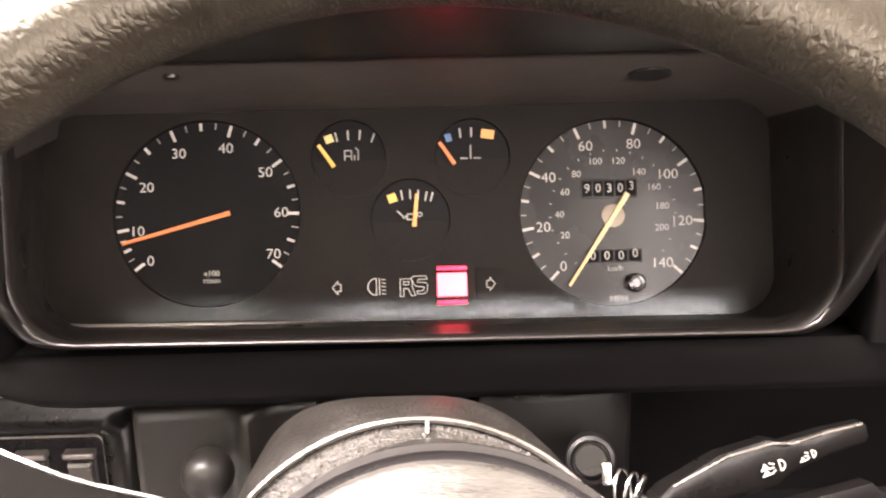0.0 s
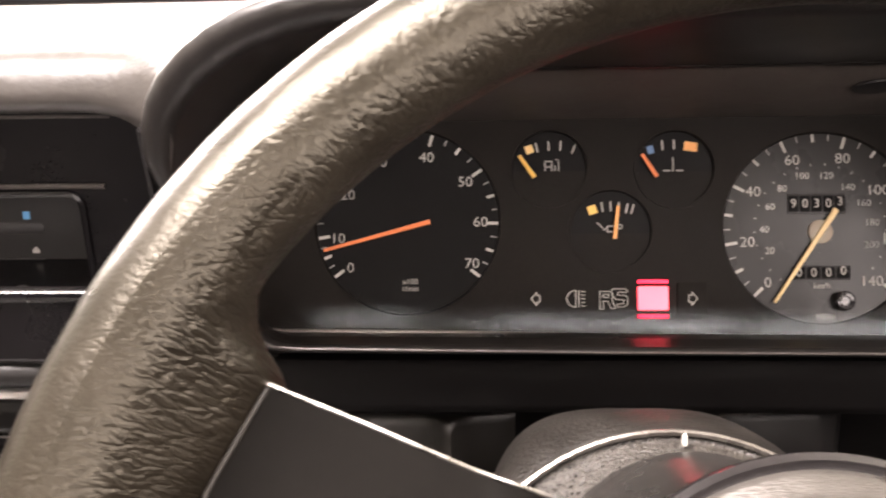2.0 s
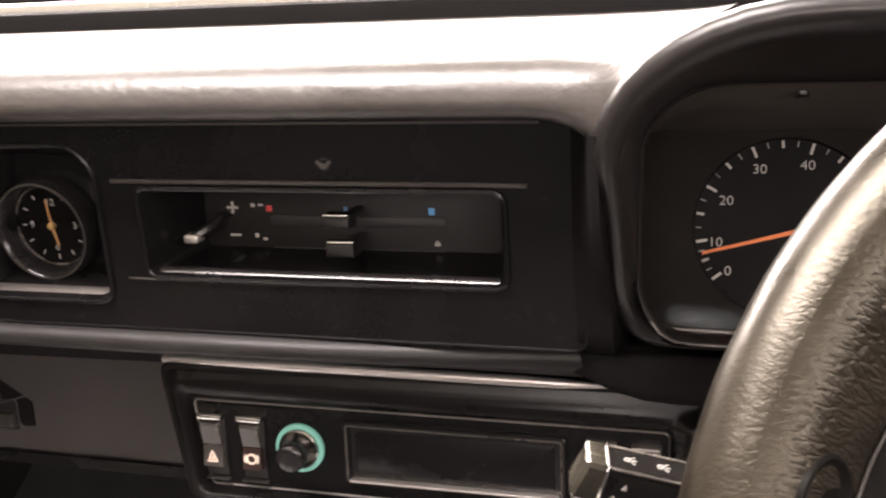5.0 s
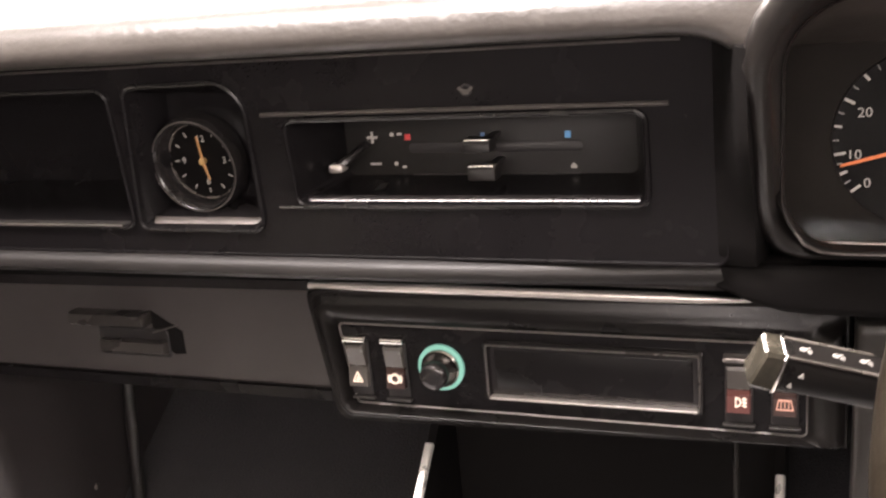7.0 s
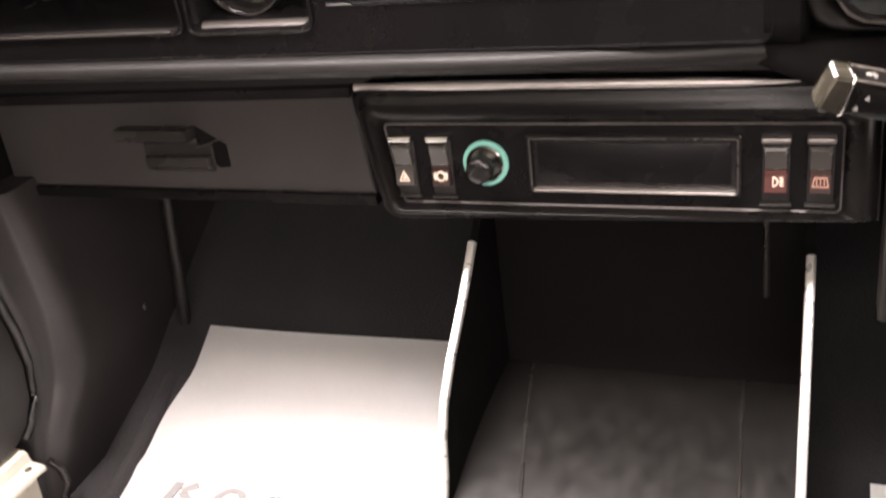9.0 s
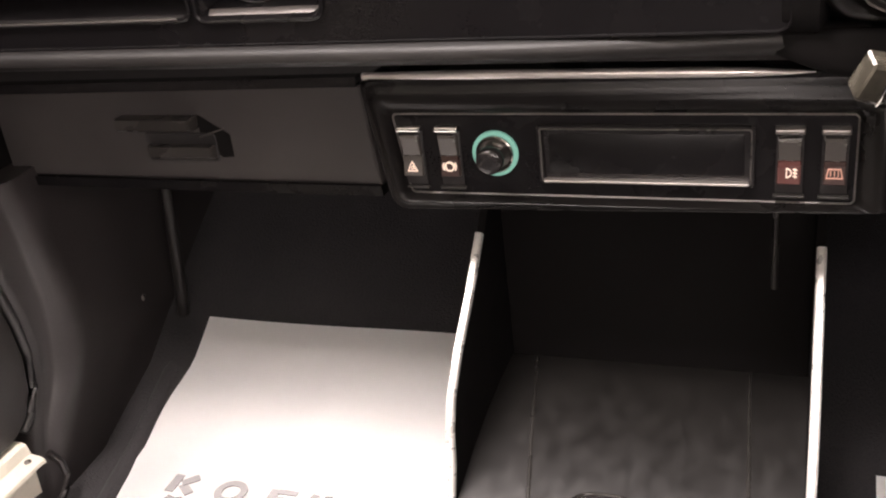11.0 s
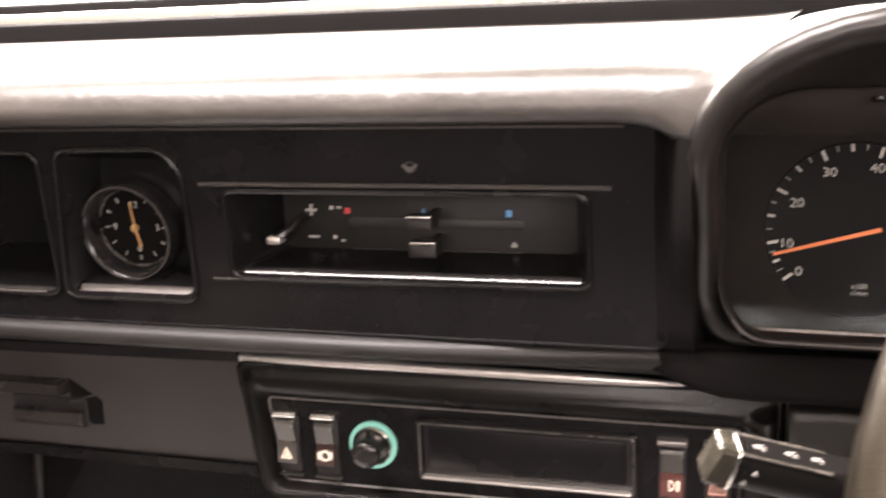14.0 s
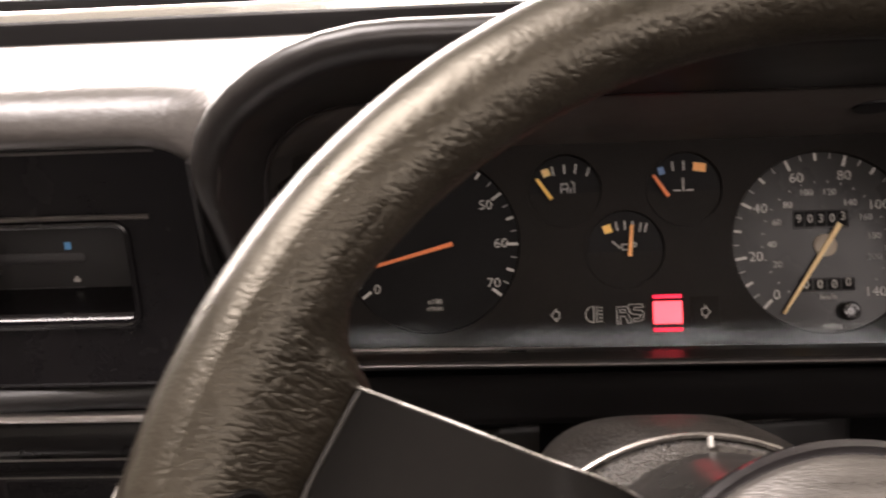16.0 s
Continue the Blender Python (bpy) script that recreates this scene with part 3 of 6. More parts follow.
# lower roll under the fascia, running the car's width
bm = bmesh.new()
ROLL = [(0.60, 0.688), (0.584, 0.6850), (0.577, 0.6838), (0.571, 0.6810), (0.5675, 0.6765), (0.5675, 0.6715), (0.5715, 0.6678), (0.580, 0.6645), (0.60, 0.660), (0.66, 0.645), (0.66, 0.688)]
ROLL_END = [(0.60, 0.6850), (0.592, 0.6835), (0.588, 0.6815), (0.5855, 0.6790), (0.5845, 0.6755), (0.5845, 0.6715), (0.587, 0.6670), (0.592, 0.6635), (0.60, 0.658), (0.66, 0.642), (0.66, 0.662)]
loft(bm, [[(x, y * (1 - k) + y2 * k, z * (1 - k) + z2 * k) for (y, z), (y2, z2) in zip(ROLL, ROLL_END)] for x, k in ((-1.04, 0), (-0.46, 0), (-0.42, 0.06), (-0.38, 0.2), (-0.33, 0.5), (-0.28, 0.8), (-0.25, 0.95), (-0.22, 1.0), (-0.19, 1.0))], True, True)
wpart("lower_roll", bm, DULL, dash, "satin black moulded roll", 45)
bm = bmesh.new()
LOWER = [(0.60, 0.681), (0.580, 0.6835), (0.5770, 0.681), (0.5760, 0.673), (0.5770, 0.658), (0.5800, 0.6515), (0.590, 0.6475), (0.66, 0.640), (0.66, 0.666)]
loft(bm, [[(x, y + 0.014 * (1 - k), 0.678 + (z - 0.678) * (0.2 + 0.8 * k)) for y, z in LOWER] for x, k in ((-0.285, 0.0), (-0.265, 0.12), (-0.245, 0.42), (-0.225, 0.75), (-0.205, 0.95), (-0.185, 1.0), (0.46, 1.0))], True, True)
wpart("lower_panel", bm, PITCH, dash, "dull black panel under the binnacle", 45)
bm = bmesh.new()
block(bm, -1.04, -0.19, 0.71, 0.73, 0.512, 0.69)
wpart("back_board", bm, DARK, dash)
bm = bmesh.new()
block(bm, -1.04, 0.46, 0.73, 0.80, 0.50, 0.84)
wpart("inner_frame", bm, PITCH, dash)
bm = bmesh.new()
block(bm, -1.04, 0.44, 0.735, 1.10, 0.505, 0.515)
wpart("under_tray", bm, DARK, dash)
bm = bmesh.new()
block(bm, 0.272, 0.46, 0.566, 0.60, 0.684, 0.832)
wpart("side_fascia", bm, PITCH, dash)


# ---- instrument binnacle ----
def arch(x0, x1, z0, z1, rb, rt, yf, n=9):
    """A loop in x and z with its own lower radius and upper corner (wide, high); yf gives the depth at a height."""
    tx, tz = rt
    out = []
    for cx, cz, rx, rz, k in ((x1 - tx, z1 - tz, tx, tz, 0), (x0 + tx, z1 - tz, tx, tz, 1), (x0 + rb, z0 + rb, rb, rb, 2), (x1 - rb, z0 + rb, rb, rb, 3)):
        for i in range(n + 1):
            a = math.pi / 2 * (k + i / n)
            x, z = cx + rx * math.cos(a), cz + rz * math.sin(a)
            out.append((x, yf(z), z))
    return out


bin_ = thing("instrument_binnacle", at(0.022, 0.60, 0.69), "deep black hooded binnacle round the instruments", "binnacle")
def front(d):
    def depth(z):
        k = max(0.0, min(1.0, (0.785 - z) / 0.085))
        k = k * k * (3 - 2 * k)
        return (0.49 - 0.3 * (z - 0.806)) * (1 - k) + 0.573 * k + d
    return depth


def sag(bm):
    """The binnacle's lower edge sits a little lower towards the door."""
    for v in bm.verts:
        s = max(0.0, min(1.0, (v.co.x + 0.12) / 0.20)) * max(0.0, min(1.0, (0.76 - v.co.z) / 0.04))
        v.co.z -= 0.003 * s * s * (3 - 2 * s)


bm = bmesh.new()
lip = lambda d: (lambda z: 0.56 + 0.03 * max(0.0, min(1.0, (z - 0.70) / 0.14)) + d)
loops = [
    arch(-0.222, 0.266, 0.67, 0.888, 0.03, (0.10, 0.07), lambda z: 0.80),
    arch(-0.224, 0.268, 0.672, 0.894, 0.03, (0.11, 0.075), lambda z: 0.62),
    arch(-0.225, 0.269, 0.6865, 0.896, 0.032, (0.11, 0.076), front(0.020)),
    arch(-0.2245, 0.2685, 0.6875, 0.8957, 0.032, (0.11, 0.076), front(0.010)),
    arch(-0.222, 0.266, 0.6895, 0.893, 0.034, (0.108, 0.074), front(0.003)),
    arch(-0.217, 0.261, 0.6920, 0.887, 0.036, (0.104, 0.071), front(0.0)),
    arch(-0.212, 0.256, 0.6945, 0.881, 0.036, (0.10, 0.068), front(0.003)),
    arch(-0.210, 0.254, 0.6965, 0.876, 0.036, (0.095, 0.064), front(0.012)),
    arch(-0.208, 0.252, 0.6980, 0.848, 0.038, (0.055, 0.042), lip(-0.002)),
]
loft(bm, loops)
sag(bm)
wpart("hood", bm, HOOD, bin_, "", 60)
bm = bmesh.new()
loft(bm, [
    arch(-0.2088, 0.2528, 0.6970, 0.8488, 0.038, (0.055, 0.042), lip(-0.0015)),
    arch(-0.2075, 0.2515, 0.6985, 0.8476, 0.037, (0.055, 0.042), lip(-0.0030)),
    arch(-0.2060, 0.2500, 0.7000, 0.8463, 0.036, (0.054, 0.041), lip(-0.0015)),
    arch(-0.2058, 0.2498, 0.7002, 0.8461, 0.036, (0.054, 0.041), lip(0.002)),
    arch(-0.206, 0.250, 0.6990, 0.846, 0.037, (0.055, 0.042), lip(0.006)),
])
sag(bm)
wpart("lip", bm, HOOD, bin_, "glossy black bead", 60)
cy = lambda z: 0.654 + 0.33 * (z - 0.697) + 0.0008
# faces split by their facing: the roof's reflected light is a paler colour
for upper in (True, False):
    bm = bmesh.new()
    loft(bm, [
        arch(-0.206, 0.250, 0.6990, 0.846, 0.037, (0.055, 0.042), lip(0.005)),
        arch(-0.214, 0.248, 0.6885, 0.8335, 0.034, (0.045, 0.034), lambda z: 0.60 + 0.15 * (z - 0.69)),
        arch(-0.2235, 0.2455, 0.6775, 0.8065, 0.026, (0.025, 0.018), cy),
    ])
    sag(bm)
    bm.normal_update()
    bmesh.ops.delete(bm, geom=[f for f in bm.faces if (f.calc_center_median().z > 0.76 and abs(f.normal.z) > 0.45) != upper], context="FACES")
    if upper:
        wpart("shroud", bm, SHROUD, bin_, "dusty black inner shroud, roof painted lighter", 60)
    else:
        wpart("lower_shroud", bm, SHROUD_DARK, bin_, "smooth black lower shroud, painted darker", 60)
bm = bmesh.new()
lathe(bm, [(0.0125, 0.0), (0.0125, 0.0012)], 28)
wp = part("vent_hole", bm, DARK, bin_)
wp.matrix_basis = bin_.matrix_world.inverted() @ Matrix.Translation((0.154, 0.6245, 0.8318)) @ Matrix.Rotation(radians(158), 4, "X")
bm = bmesh.new()
lathe(bm, [(0.0045, 0.0), (0.004, 0.0018), (0.002, 0.0024)], 14)
wp = part("screw", bm, COWL, bin_)
wp.matrix_basis = bin_.matrix_world.inverted() @ Matrix.Translation((-0.118, 0.607, 0.8390)) @ Matrix.Rotation(radians(158), 4, "X")

# pale bead that draws the highlight along the lip
bm = bmesh.new()
tube(bm, [(-0.199, 0.5580, 0.7115), (-0.194, 0.5578, 0.7045), (-0.185, 0.5576, 0.7000), (-0.172, 0.5575, 0.6987), (0.0, 0.5575, 0.6987), (0.216, 0.5575, 0.6987), (0.229, 0.5576, 0.7000), (0.238, 0.5578, 0.7045), (0.243, 0.5580, 0.7115)], 0.0008, 8)
sag(bm)
wpart("lip_bead", bm, EDGE, bin_, "thin highlight bead along the lower lip")

# ---- instruments ----
CF = facing(0, 0.654, 0.697, 18.26)
clu = thing("instrument_cluster", CF, "black instrument cluster with rev counter, speedometer and three small gauges", "instrument panel")
bm = bmesh.new()
holes = []
GAUGES = ((-0.119, 0.050, 0.0605), (-0.027, 0.0843, 0.0245), (0.053, 0.0832, 0.0247), (0.012, 0.0437, 0.026), (0.143, 0.0444, 0.0610))
for cx, cyy, r in GAUGES:
    holes.append([(cx + r * math.cos(2 * math.pi * i / 56), cyy + r * math.sin(2 * math.pi * i / 56)) for i in range(56)])
plate(bm, rr(0.0105, 0.0445, 0.470, 0.142, 0.02, 0), holes, 0.0)
for cx, cyy, r in GAUGES:
    lathe(bm, [(r, 0.0), (r - 0.0008, -0.003)], 56, cx, cyy, (False, False))
bmesh.ops.remove_doubles(bm, verts=bm.verts, dist=1e-5)
part("face_plate", bm, FACE, clu, "dusty dark grey face", None, 30)
LOW = [(-0.206, -0.0196), (-0.198, -0.0202), (-0.12, -0.0208), (-0.05, -0.0222), (0.02, -0.0238), (0.09, -0.0249), (0.219, -0.0252), (0.227, -0.0246)]
# pale tube that draws the bright line below the face
bm = bmesh.new()
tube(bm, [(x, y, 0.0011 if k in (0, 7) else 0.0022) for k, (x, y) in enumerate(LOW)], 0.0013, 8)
part("bottom_rim", bm, PIPE, clu, "lower edge of the face with painted highlight")
def fading_sheen(name, gloss):
    m, n, l, b = nodes_of(name)
    clear, shine, mix = n.new("ShaderNodeBsdfTransparent"), n.new("ShaderNodeBsdfGlossy"), n.new("ShaderNodeMixShader")
    sheen_noise = n.new("ShaderNodeTexNoise")
    sheen_noise.inputs["Scale"].default_value, sheen_noise.inputs["Detail"].default_value = 60, 5
    rng = n.new("ShaderNodeMapRange")
    rng.inputs["To Min"].default_value, rng.inputs["To Max"].default_value = gloss * 0.6, gloss * 1.4
    l.new(sheen_noise.outputs[0], rng.inputs["Value"])
    # the painted-in reflection grows stronger towards the lower edge
    co, sep, sheen_fade, thick = n.new("ShaderNodeTexCoord"), n.new("ShaderNodeSeparateXYZ"), n.new("ShaderNodeMapRange"), n.new("ShaderNodeMath")
    sheen_fade.interpolation_type = "SMOOTHSTEP"
    sheen_fade.inputs["From Min"].default_value, sheen_fade.inputs["From Max"].default_value = 0.0, 1.0
    sheen_fade.inputs["To Min"].default_value, sheen_fade.inputs["To Max"].default_value = 1.0, 0.0
    thick.operation = "MULTIPLY"
    l.new(co.outputs["Generated"], sep.inputs[0])
    l.new(sep.outputs["Y"], sheen_fade.inputs["Value"])
    l.new(sheen_fade.outputs[0], thick.inputs[0])
    l.new(rng.outputs[0], thick.inputs[1])
    l.new(thick.outputs[0], mix.inputs[0])
    shine.inputs["Roughness"].default_value = 0.2
    shine.inputs["Color"].default_value = (0.86, 0.95, 1.0, 1)
    l.new(clear.outputs[0], mix.inputs[1])
    l.new(shine.outputs[0], mix.inputs[2])
    l.new(mix.outputs[0], n["Material Output"].inputs["Surface"])
    n.remove(b)
    return m


# added clear strip: a bluish reflection with its fade set by hand
bm = bmesh.new()
rolls = []
for x, y in LOW:
    y0 = y + 0.0016
    rolls.append([(x, y0 + k * 0.0018, 0.0010 - 0.03 * k * 0.0018 + 4.0 * (k * 0.0018) ** 2) for k in range(11)])
loft(bm, rolls, False, False, False)
part("sheen_strip", bm, fading_sheen("clear_fading_sheen", 0.030), clu, "added clear strip with a sheen that fades upwards", None, 60)
for x0, x1 in ((-0.2240, -0.1802), (0.2022, 0.2450)):
    bm = bmesh.new()
    rbox(bm, (x0 + x1) / 2, 0.0445, x1 - x0, 0.1415, -0.0030, -0.0003, 0.003, 0.0003)
    part("face_end", bm, FACE, clu)


def dial(name, cx, cyy, r, label, mat=None):
    bm = bmesh.new()
    lathe(bm, [(r, -0.0045), (r, -0.003)], 64, cx, cyy)
    return part(name, bm, mat or DIAL, clu, label)


def tick(parent, cx, cyy, r0, r1, angle, w, mat=None, z=-0.0029):
    bm = bmesh.new()
    a = radians(angle)
    r = (r0 + r1) / 2
    bar(bm, cx + r * math.cos(a), cyy + r * math.sin(a), r1 - r0, w, angle, z, z + 0.0004)
    return part("tick", bm, mat or PRINT, parent)


def scale(parent, cx, cyy, angles, rad, numbers):
    """Long ticks at the numbers, a short one half way, fine ones at the quarters."""
    for k, a in enumerate(angles):
        tick(parent, cx, cyy, rad - 0.0085, rad - 0.001, a, 0.0018)
        if k + 1 < len(angles):
            b = angles[k + 1]
            tick(parent, cx, cyy, rad - 0.006, rad - 0.001, (a + b) / 2, 0.0017)
            for q in (0.25, 0.75):
                tick(parent, cx, cyy, rad - 0.005, rad - 0.001, a + (b - a) * q, 0.0006, DIM)
    for text, x, y in numbers:
        lettering("numeral", text, 0.0092, x, y, -0.0026, PRINT, parent, -0.008, 1.06)


def needle(parent, x0, y0, x1, y1, w0, w1, mat, label, z=0.0):
    """A tapering pointer from its tail to its tip."""
    d = Vector((x1 - x0, y1 - y0)).normalized()
    n = Vector((-d.y, d.x))
    a, b = Vector((x0, y0)), Vector((x1, y1))
    pts = [tuple(a + n * w0), tuple(b + n * w1), tuple(b - n * w1), tuple(a - n * w0)]
    bm = bmesh.new()
    loft(bm, [[(*p, z) for p in pts], [(*p, z + 0.0008) for p in pts], [(*(Vector(p) * 0.8 + (a + (b - a) * k) * 0.2), z + 0.0014) for p, k in zip(pts, (0, 1, 1, 0))]], True, True)
    return part("needle", bm, mat, parent, label)


ANG = [217, 190, 152, 113, 74, 35, -1, -37]
tach = dial("rev_counter", -0.119, 0.050, 0.0605, "black rev counter dial marked 0 to 70")
scale(tach, -0.119, 0.050, ANG, 0.0600, (("0", -0.156, 0.0203), ("10", -0.1644, 0.0395), ("20", -0.158, 0.0678), ("30", -0.137, 0.0892), ("40", -0.1065, 0.092), ("50", -0.0813, 0.0758), ("60", -0.0715, 0.0496), ("70", -0.077, 0.0228)))
lettering("lettering", "x100", 0.0050, -0.117, 0.0113, -0.0026, PRINT, tach, -0.006)
lettering("lettering", "r/min", 0.0050, -0.117, 0.0068, -0.0026, PRINT, tach, -0.006)
needle(tach, -0.104, 0.0500, -0.1730, 0.0318, 0.0016, 0.0010, ORANGE, "orange needle")

spd = dial("speedometer", 0.143, 0.0444, 0.0610, "black speedometer dial marked 0 to 140", SPEEDO)
scale(spd, 0.143, 0.0444, [226, 190, 153, 113, 74, 34, -7, -43], 0.0608, (("0", 0.110, 0.0098), ("20", 0.0977, 0.0355), ("40", 0.1020, 0.0676), ("60", 0.1266, 0.0875), ("80", 0.1579, 0.0882), ("100", 0.1792, 0.0680), ("120", 0.1875, 0.0375), ("140", 0.174, 0.0105)))
for text, x, y in (("20", 0.1116, 0.0300), ("40", 0.1084, 0.0435), ("60", 0.1124, 0.0580), ("80", 0.1201, 0.0695), ("100", 0.1325, 0.0775), ("120", 0.1475, 0.0775), ("140", 0.1607, 0.0700), ("160", 0.1702, 0.0600), ("180", 0.1752, 0.0475), ("200", 0.1746, 0.0335)):
    lettering("numeral", text, 0.0062, x, y, -0.0026, DIM if int(text) > 150 else PRINT, spd, -0.006)
for k in range(23):
    a = 232 - k * 12.3
    tick(spd, 0.143, 0.0440, 0.0400, 0.0415, a, 0.0005, DIM)
lettering("lettering", "km/h", 0.0052, 0.1435, 0.0078, -0.0026, PRINT, spd, -0.006)
lettering("lettering", "MPH", 0.0058, 0.145, -0.0120, -0.0024, DIM, spd, -0.006)


def counter(x0, x1, y0, y1, text, label):
    bm = bmesh.new()
    rbox(bm, (x0 + x1) / 2, (y0 + y1) / 2, x1 - x0, y1 - y0, -0.003, -0.0022, 0.0006, 0.0003)
    ob = part("counter", bm, DARK, spd, label)
    for k, ch in enumerate(text):
        x = x0 + (x1 - x0) * (k + 0.5) / len(text)
        bm = bmesh.new()
        rbox(bm, x, (y0 + y1) / 2, (x1 - x0) / len(text) * 0.86, (y1 - y0) * 0.8, -0.0023, -0.0018, 0.0004, 0.0002)
        part("drum", bm, PITCH, ob)
        lettering("digit", ch, 0.0080, x, (y0 + y1) / 2 + (0.0012 if k == len(text) - 1 else 0), -0.0014, PRINT, ob, 0.004, 0.95)


counter(0.123, 0.159, 0.0535, 0.0660, "90303", "mileage counter with white figures")
counter(0.1245, 0.161, 0.0115, 0.0205, "0000", "trip counter with white figures")
bm = bmesh.new()
lathe(bm, [(0.0075, -0.003), (0.0075, -0.0012), (0.0065, -0.0006)], 32, 0.143, 0.042)
part("hub", bm, plain("tan_hub_plastic", (0.30, 0.25, 0.19), 0.5), spd, "tan plastic hub")
needle(spd, 0.1525, 0.0560, 0.1132, -0.0026, 0.0019, 0.0009, CREAM, "cream needle", 0.0)
bm = bmesh.new()
lathe(bm, [(0.0062, -0.003), (0.0062, 0.004), (0.0050, 0.0055), (0.0030, 0.0058), (0.0028, 0.004)], 22, 0.1555, -0.0018)
part("reset_knob", bm, GLOSS, spd, "black trip reset knob")


def small_gauge(name, cx, cyy, r, label, blocks, ticks, ndl, mat):
    g = dial(name, cx, cyy, r, label)
    bm = bmesh.new()
    ring(bm, cx, cyy, r - 0.0004, r + 0.0016, -0.001, 0.0012, 48)
    part("rim", bm, FACE, g)
    bm = bmesh.new()
    flat(bm, [(cx + (r - 0.001) * math.cos(radians(a)), cyy - 0.002 + (r - 0.002) * math.sin(radians(a))) for a in range(180, 361, 9)], -0.003, -0.0018)
    part("lower_mask", bm, FACE, g)
    for x, y, w, h, a, m in blocks:
        bm = bmesh.new()
        bar(bm, x, y, w, h, a, -0.0029, -0.0025)
        part("band", bm, m, g)
    for x, y, a in ticks:
        bm = bmesh.new()
        bar(bm, x, y, 0.0010, 0.0062, a, -0.0029, -0.0025)
        part("tick", bm, PRINT, g)
    needle(g, *ndl, 0.0014, 0.0011, mat, "pointer")
    return g


PX, PY = 0.000365, 0.000362
fu = lambda x, y: (-0.027 + (x - 616) * PX, 0.0843 - (y - 277) * PY)
te = lambda x, y: (0.053 + (x - 836) * PX, 0.0832 - (y - 275) * PY)
oi = lambda x, y: (0.012 + (x - 727) * PX, 0.0437 - (y - 385) * PY)
g = small_gauge("fuel_gauge", -0.027, 0.0843, 0.0245, "small black fuel gauge with yellow pointer",
                [(*fu(581, 243), 0.0052, 0.0052, 20, STRAW)], [(*fu(594, 240), 12), (*fu(615, 237), 3), (*fu(636, 237), -6), (*fu(659, 243), -20)], (*fu(590, 294), *fu(563, 255)), YELLOW)
bm = bmesh.new()
x, y = fu(620, 278)
for dx, dy, w, h in ((-0.0042, 0, 0.0007, 0.0100), (0.0002, 0, 0.0007, 0.0100), (-0.002, 0.0048, 0.0050, 0.0007), (-0.002, 0.0012, 0.0044, 0.0007), (-0.002, -0.0050, 0.0062, 0.0008), (0.0022, -0.0010, 0.0007, 0.0062), (0.0046, 0.0012, 0.0007, 0.0080)):
    bar(bm, x + dx, y + dy, w, h, 0, -0.0029, -0.0025)
ring(bm, x + 0.0034, y - 0.0040, 0.0008, 0.0015, -0.0029, -0.0025, 12, 180, 360)
bar(bm, x + 0.0038, y + 0.0056, 0.0026, 0.0007, -40, -0.0029, -0.0025)
part("symbol", bm, DIM, g)
g = small_gauge("temperature_gauge", 0.053, 0.0832, 0.0247, "small black temperature gauge with orange pointer",
                [(*te(794, 241), 0.0040, 0.0050, 15, BLUE), (*te(864, 236), 0.0085, 0.0058, -8, AMBER)], [(*te(815, 233), 5), (*te(835, 232), 0)], (*te(804, 290), *te(778, 250)), ORANGE)
bm = bmesh.new()
x, y = te(833, 273)
bar(bm, x, y + 0.001, 0.0008, 0.011, 0, -0.0029, -0.0025)
for s in (-1, 1):
    bar(bm, x + s * 0.0042, y - 0.0020, 0.0048, 0.0008, 0, -0.0029, -0.0025)
    bar(bm, x + s * 0.001, y - 0.0046, 0.0008, 0.003, s * 35, -0.0029, -0.0025)
part("symbol", bm, PRINT, g)
g = small_gauge("oil_gauge", 0.012, 0.0437, 0.026, "small black oil pressure gauge with amber pointer",
                [(*oi(695, 348), 0.0056, 0.0056, 18, YELLOW)], [(*oi(712, 343), 8), (*oi(727, 342), 2), (*oi(741, 343), -4), (*oi(755, 346), -12), (*oi(765, 347), -16)], (*oi(733, 400), *oi(739, 342)), AMBER)
bm = bmesh.new()
x, y = oi(728, 381)
for dx, dy, w, h, a in ((-0.0072, 0.0018, 0.0056, 0.0008, -42), (-0.004, -0.0005, 0.0032, 0.0008, 30), (0.0, 0.0014, 0.0052, 0.0008, 0), (0, -0.0022, 0.0056, 0.0008, 0), (0.0028, -0.0004, 0.0008, 0.0042, 0), (-0.0026, -0.0004, 0.0008, 0.0042, 0)):
    bar(bm, x + dx, y + dy, w, h, a, -0.0029, -0.0025)
ring(bm, x + 0.0055, y + 0.001, 0.0010, 0.0017, -0.0029, -0.0025, 14)
part("symbol", bm, PRINT, g)


# warning lamps along the bottom
def lamp(x, w, h, label, z=0.0):
    bm = bmesh.new()
    rbox(bm, x, 0.0, w, h, -0.0004, 0.00025 + z, 0.0012, 0.0002)
    return part("warning_lamp", bm, FACE, clu, label)


def outline(bm, pts, w, z0, z1):
    for i in range(len(pts)):
        a, b = Vector(pts[i]), Vector(pts[(i + 1) % len(pts)])
        c, d = (a + b) / 2, b - a
        bar(bm, c.x, c.y, d.length + w * 0.6, w, math.degrees(math.atan2(d.y, d.x)), z0, z1)


for x, s in ((-0.036, -1), (0.062, 1)):
    bm = bmesh.new()
    outline(bm, [(x + s * 0.0032, 0), (x - s * 0.0002, 0.0042), (x - s * 0.0002, 0.0022), (x - s * 0.0022, 0.0022), (x - s * 0.0022, -0.0022), (x - s * 0.0002, -0.0022), (x - s * 0.0002, -0.0042)], 0.0006, 0.0005, 0.0016)
    if s > 0:
        l = lamp(x, 0.0185, 0.0205, "unlit indicator lamp in a raised square", 0.001)
        part("arrow", bm, PRINT, l)
    else:
        part("warning_lamp", bm, PRINT, clu, "unlit indicator arrow")
bm = bmesh.new()
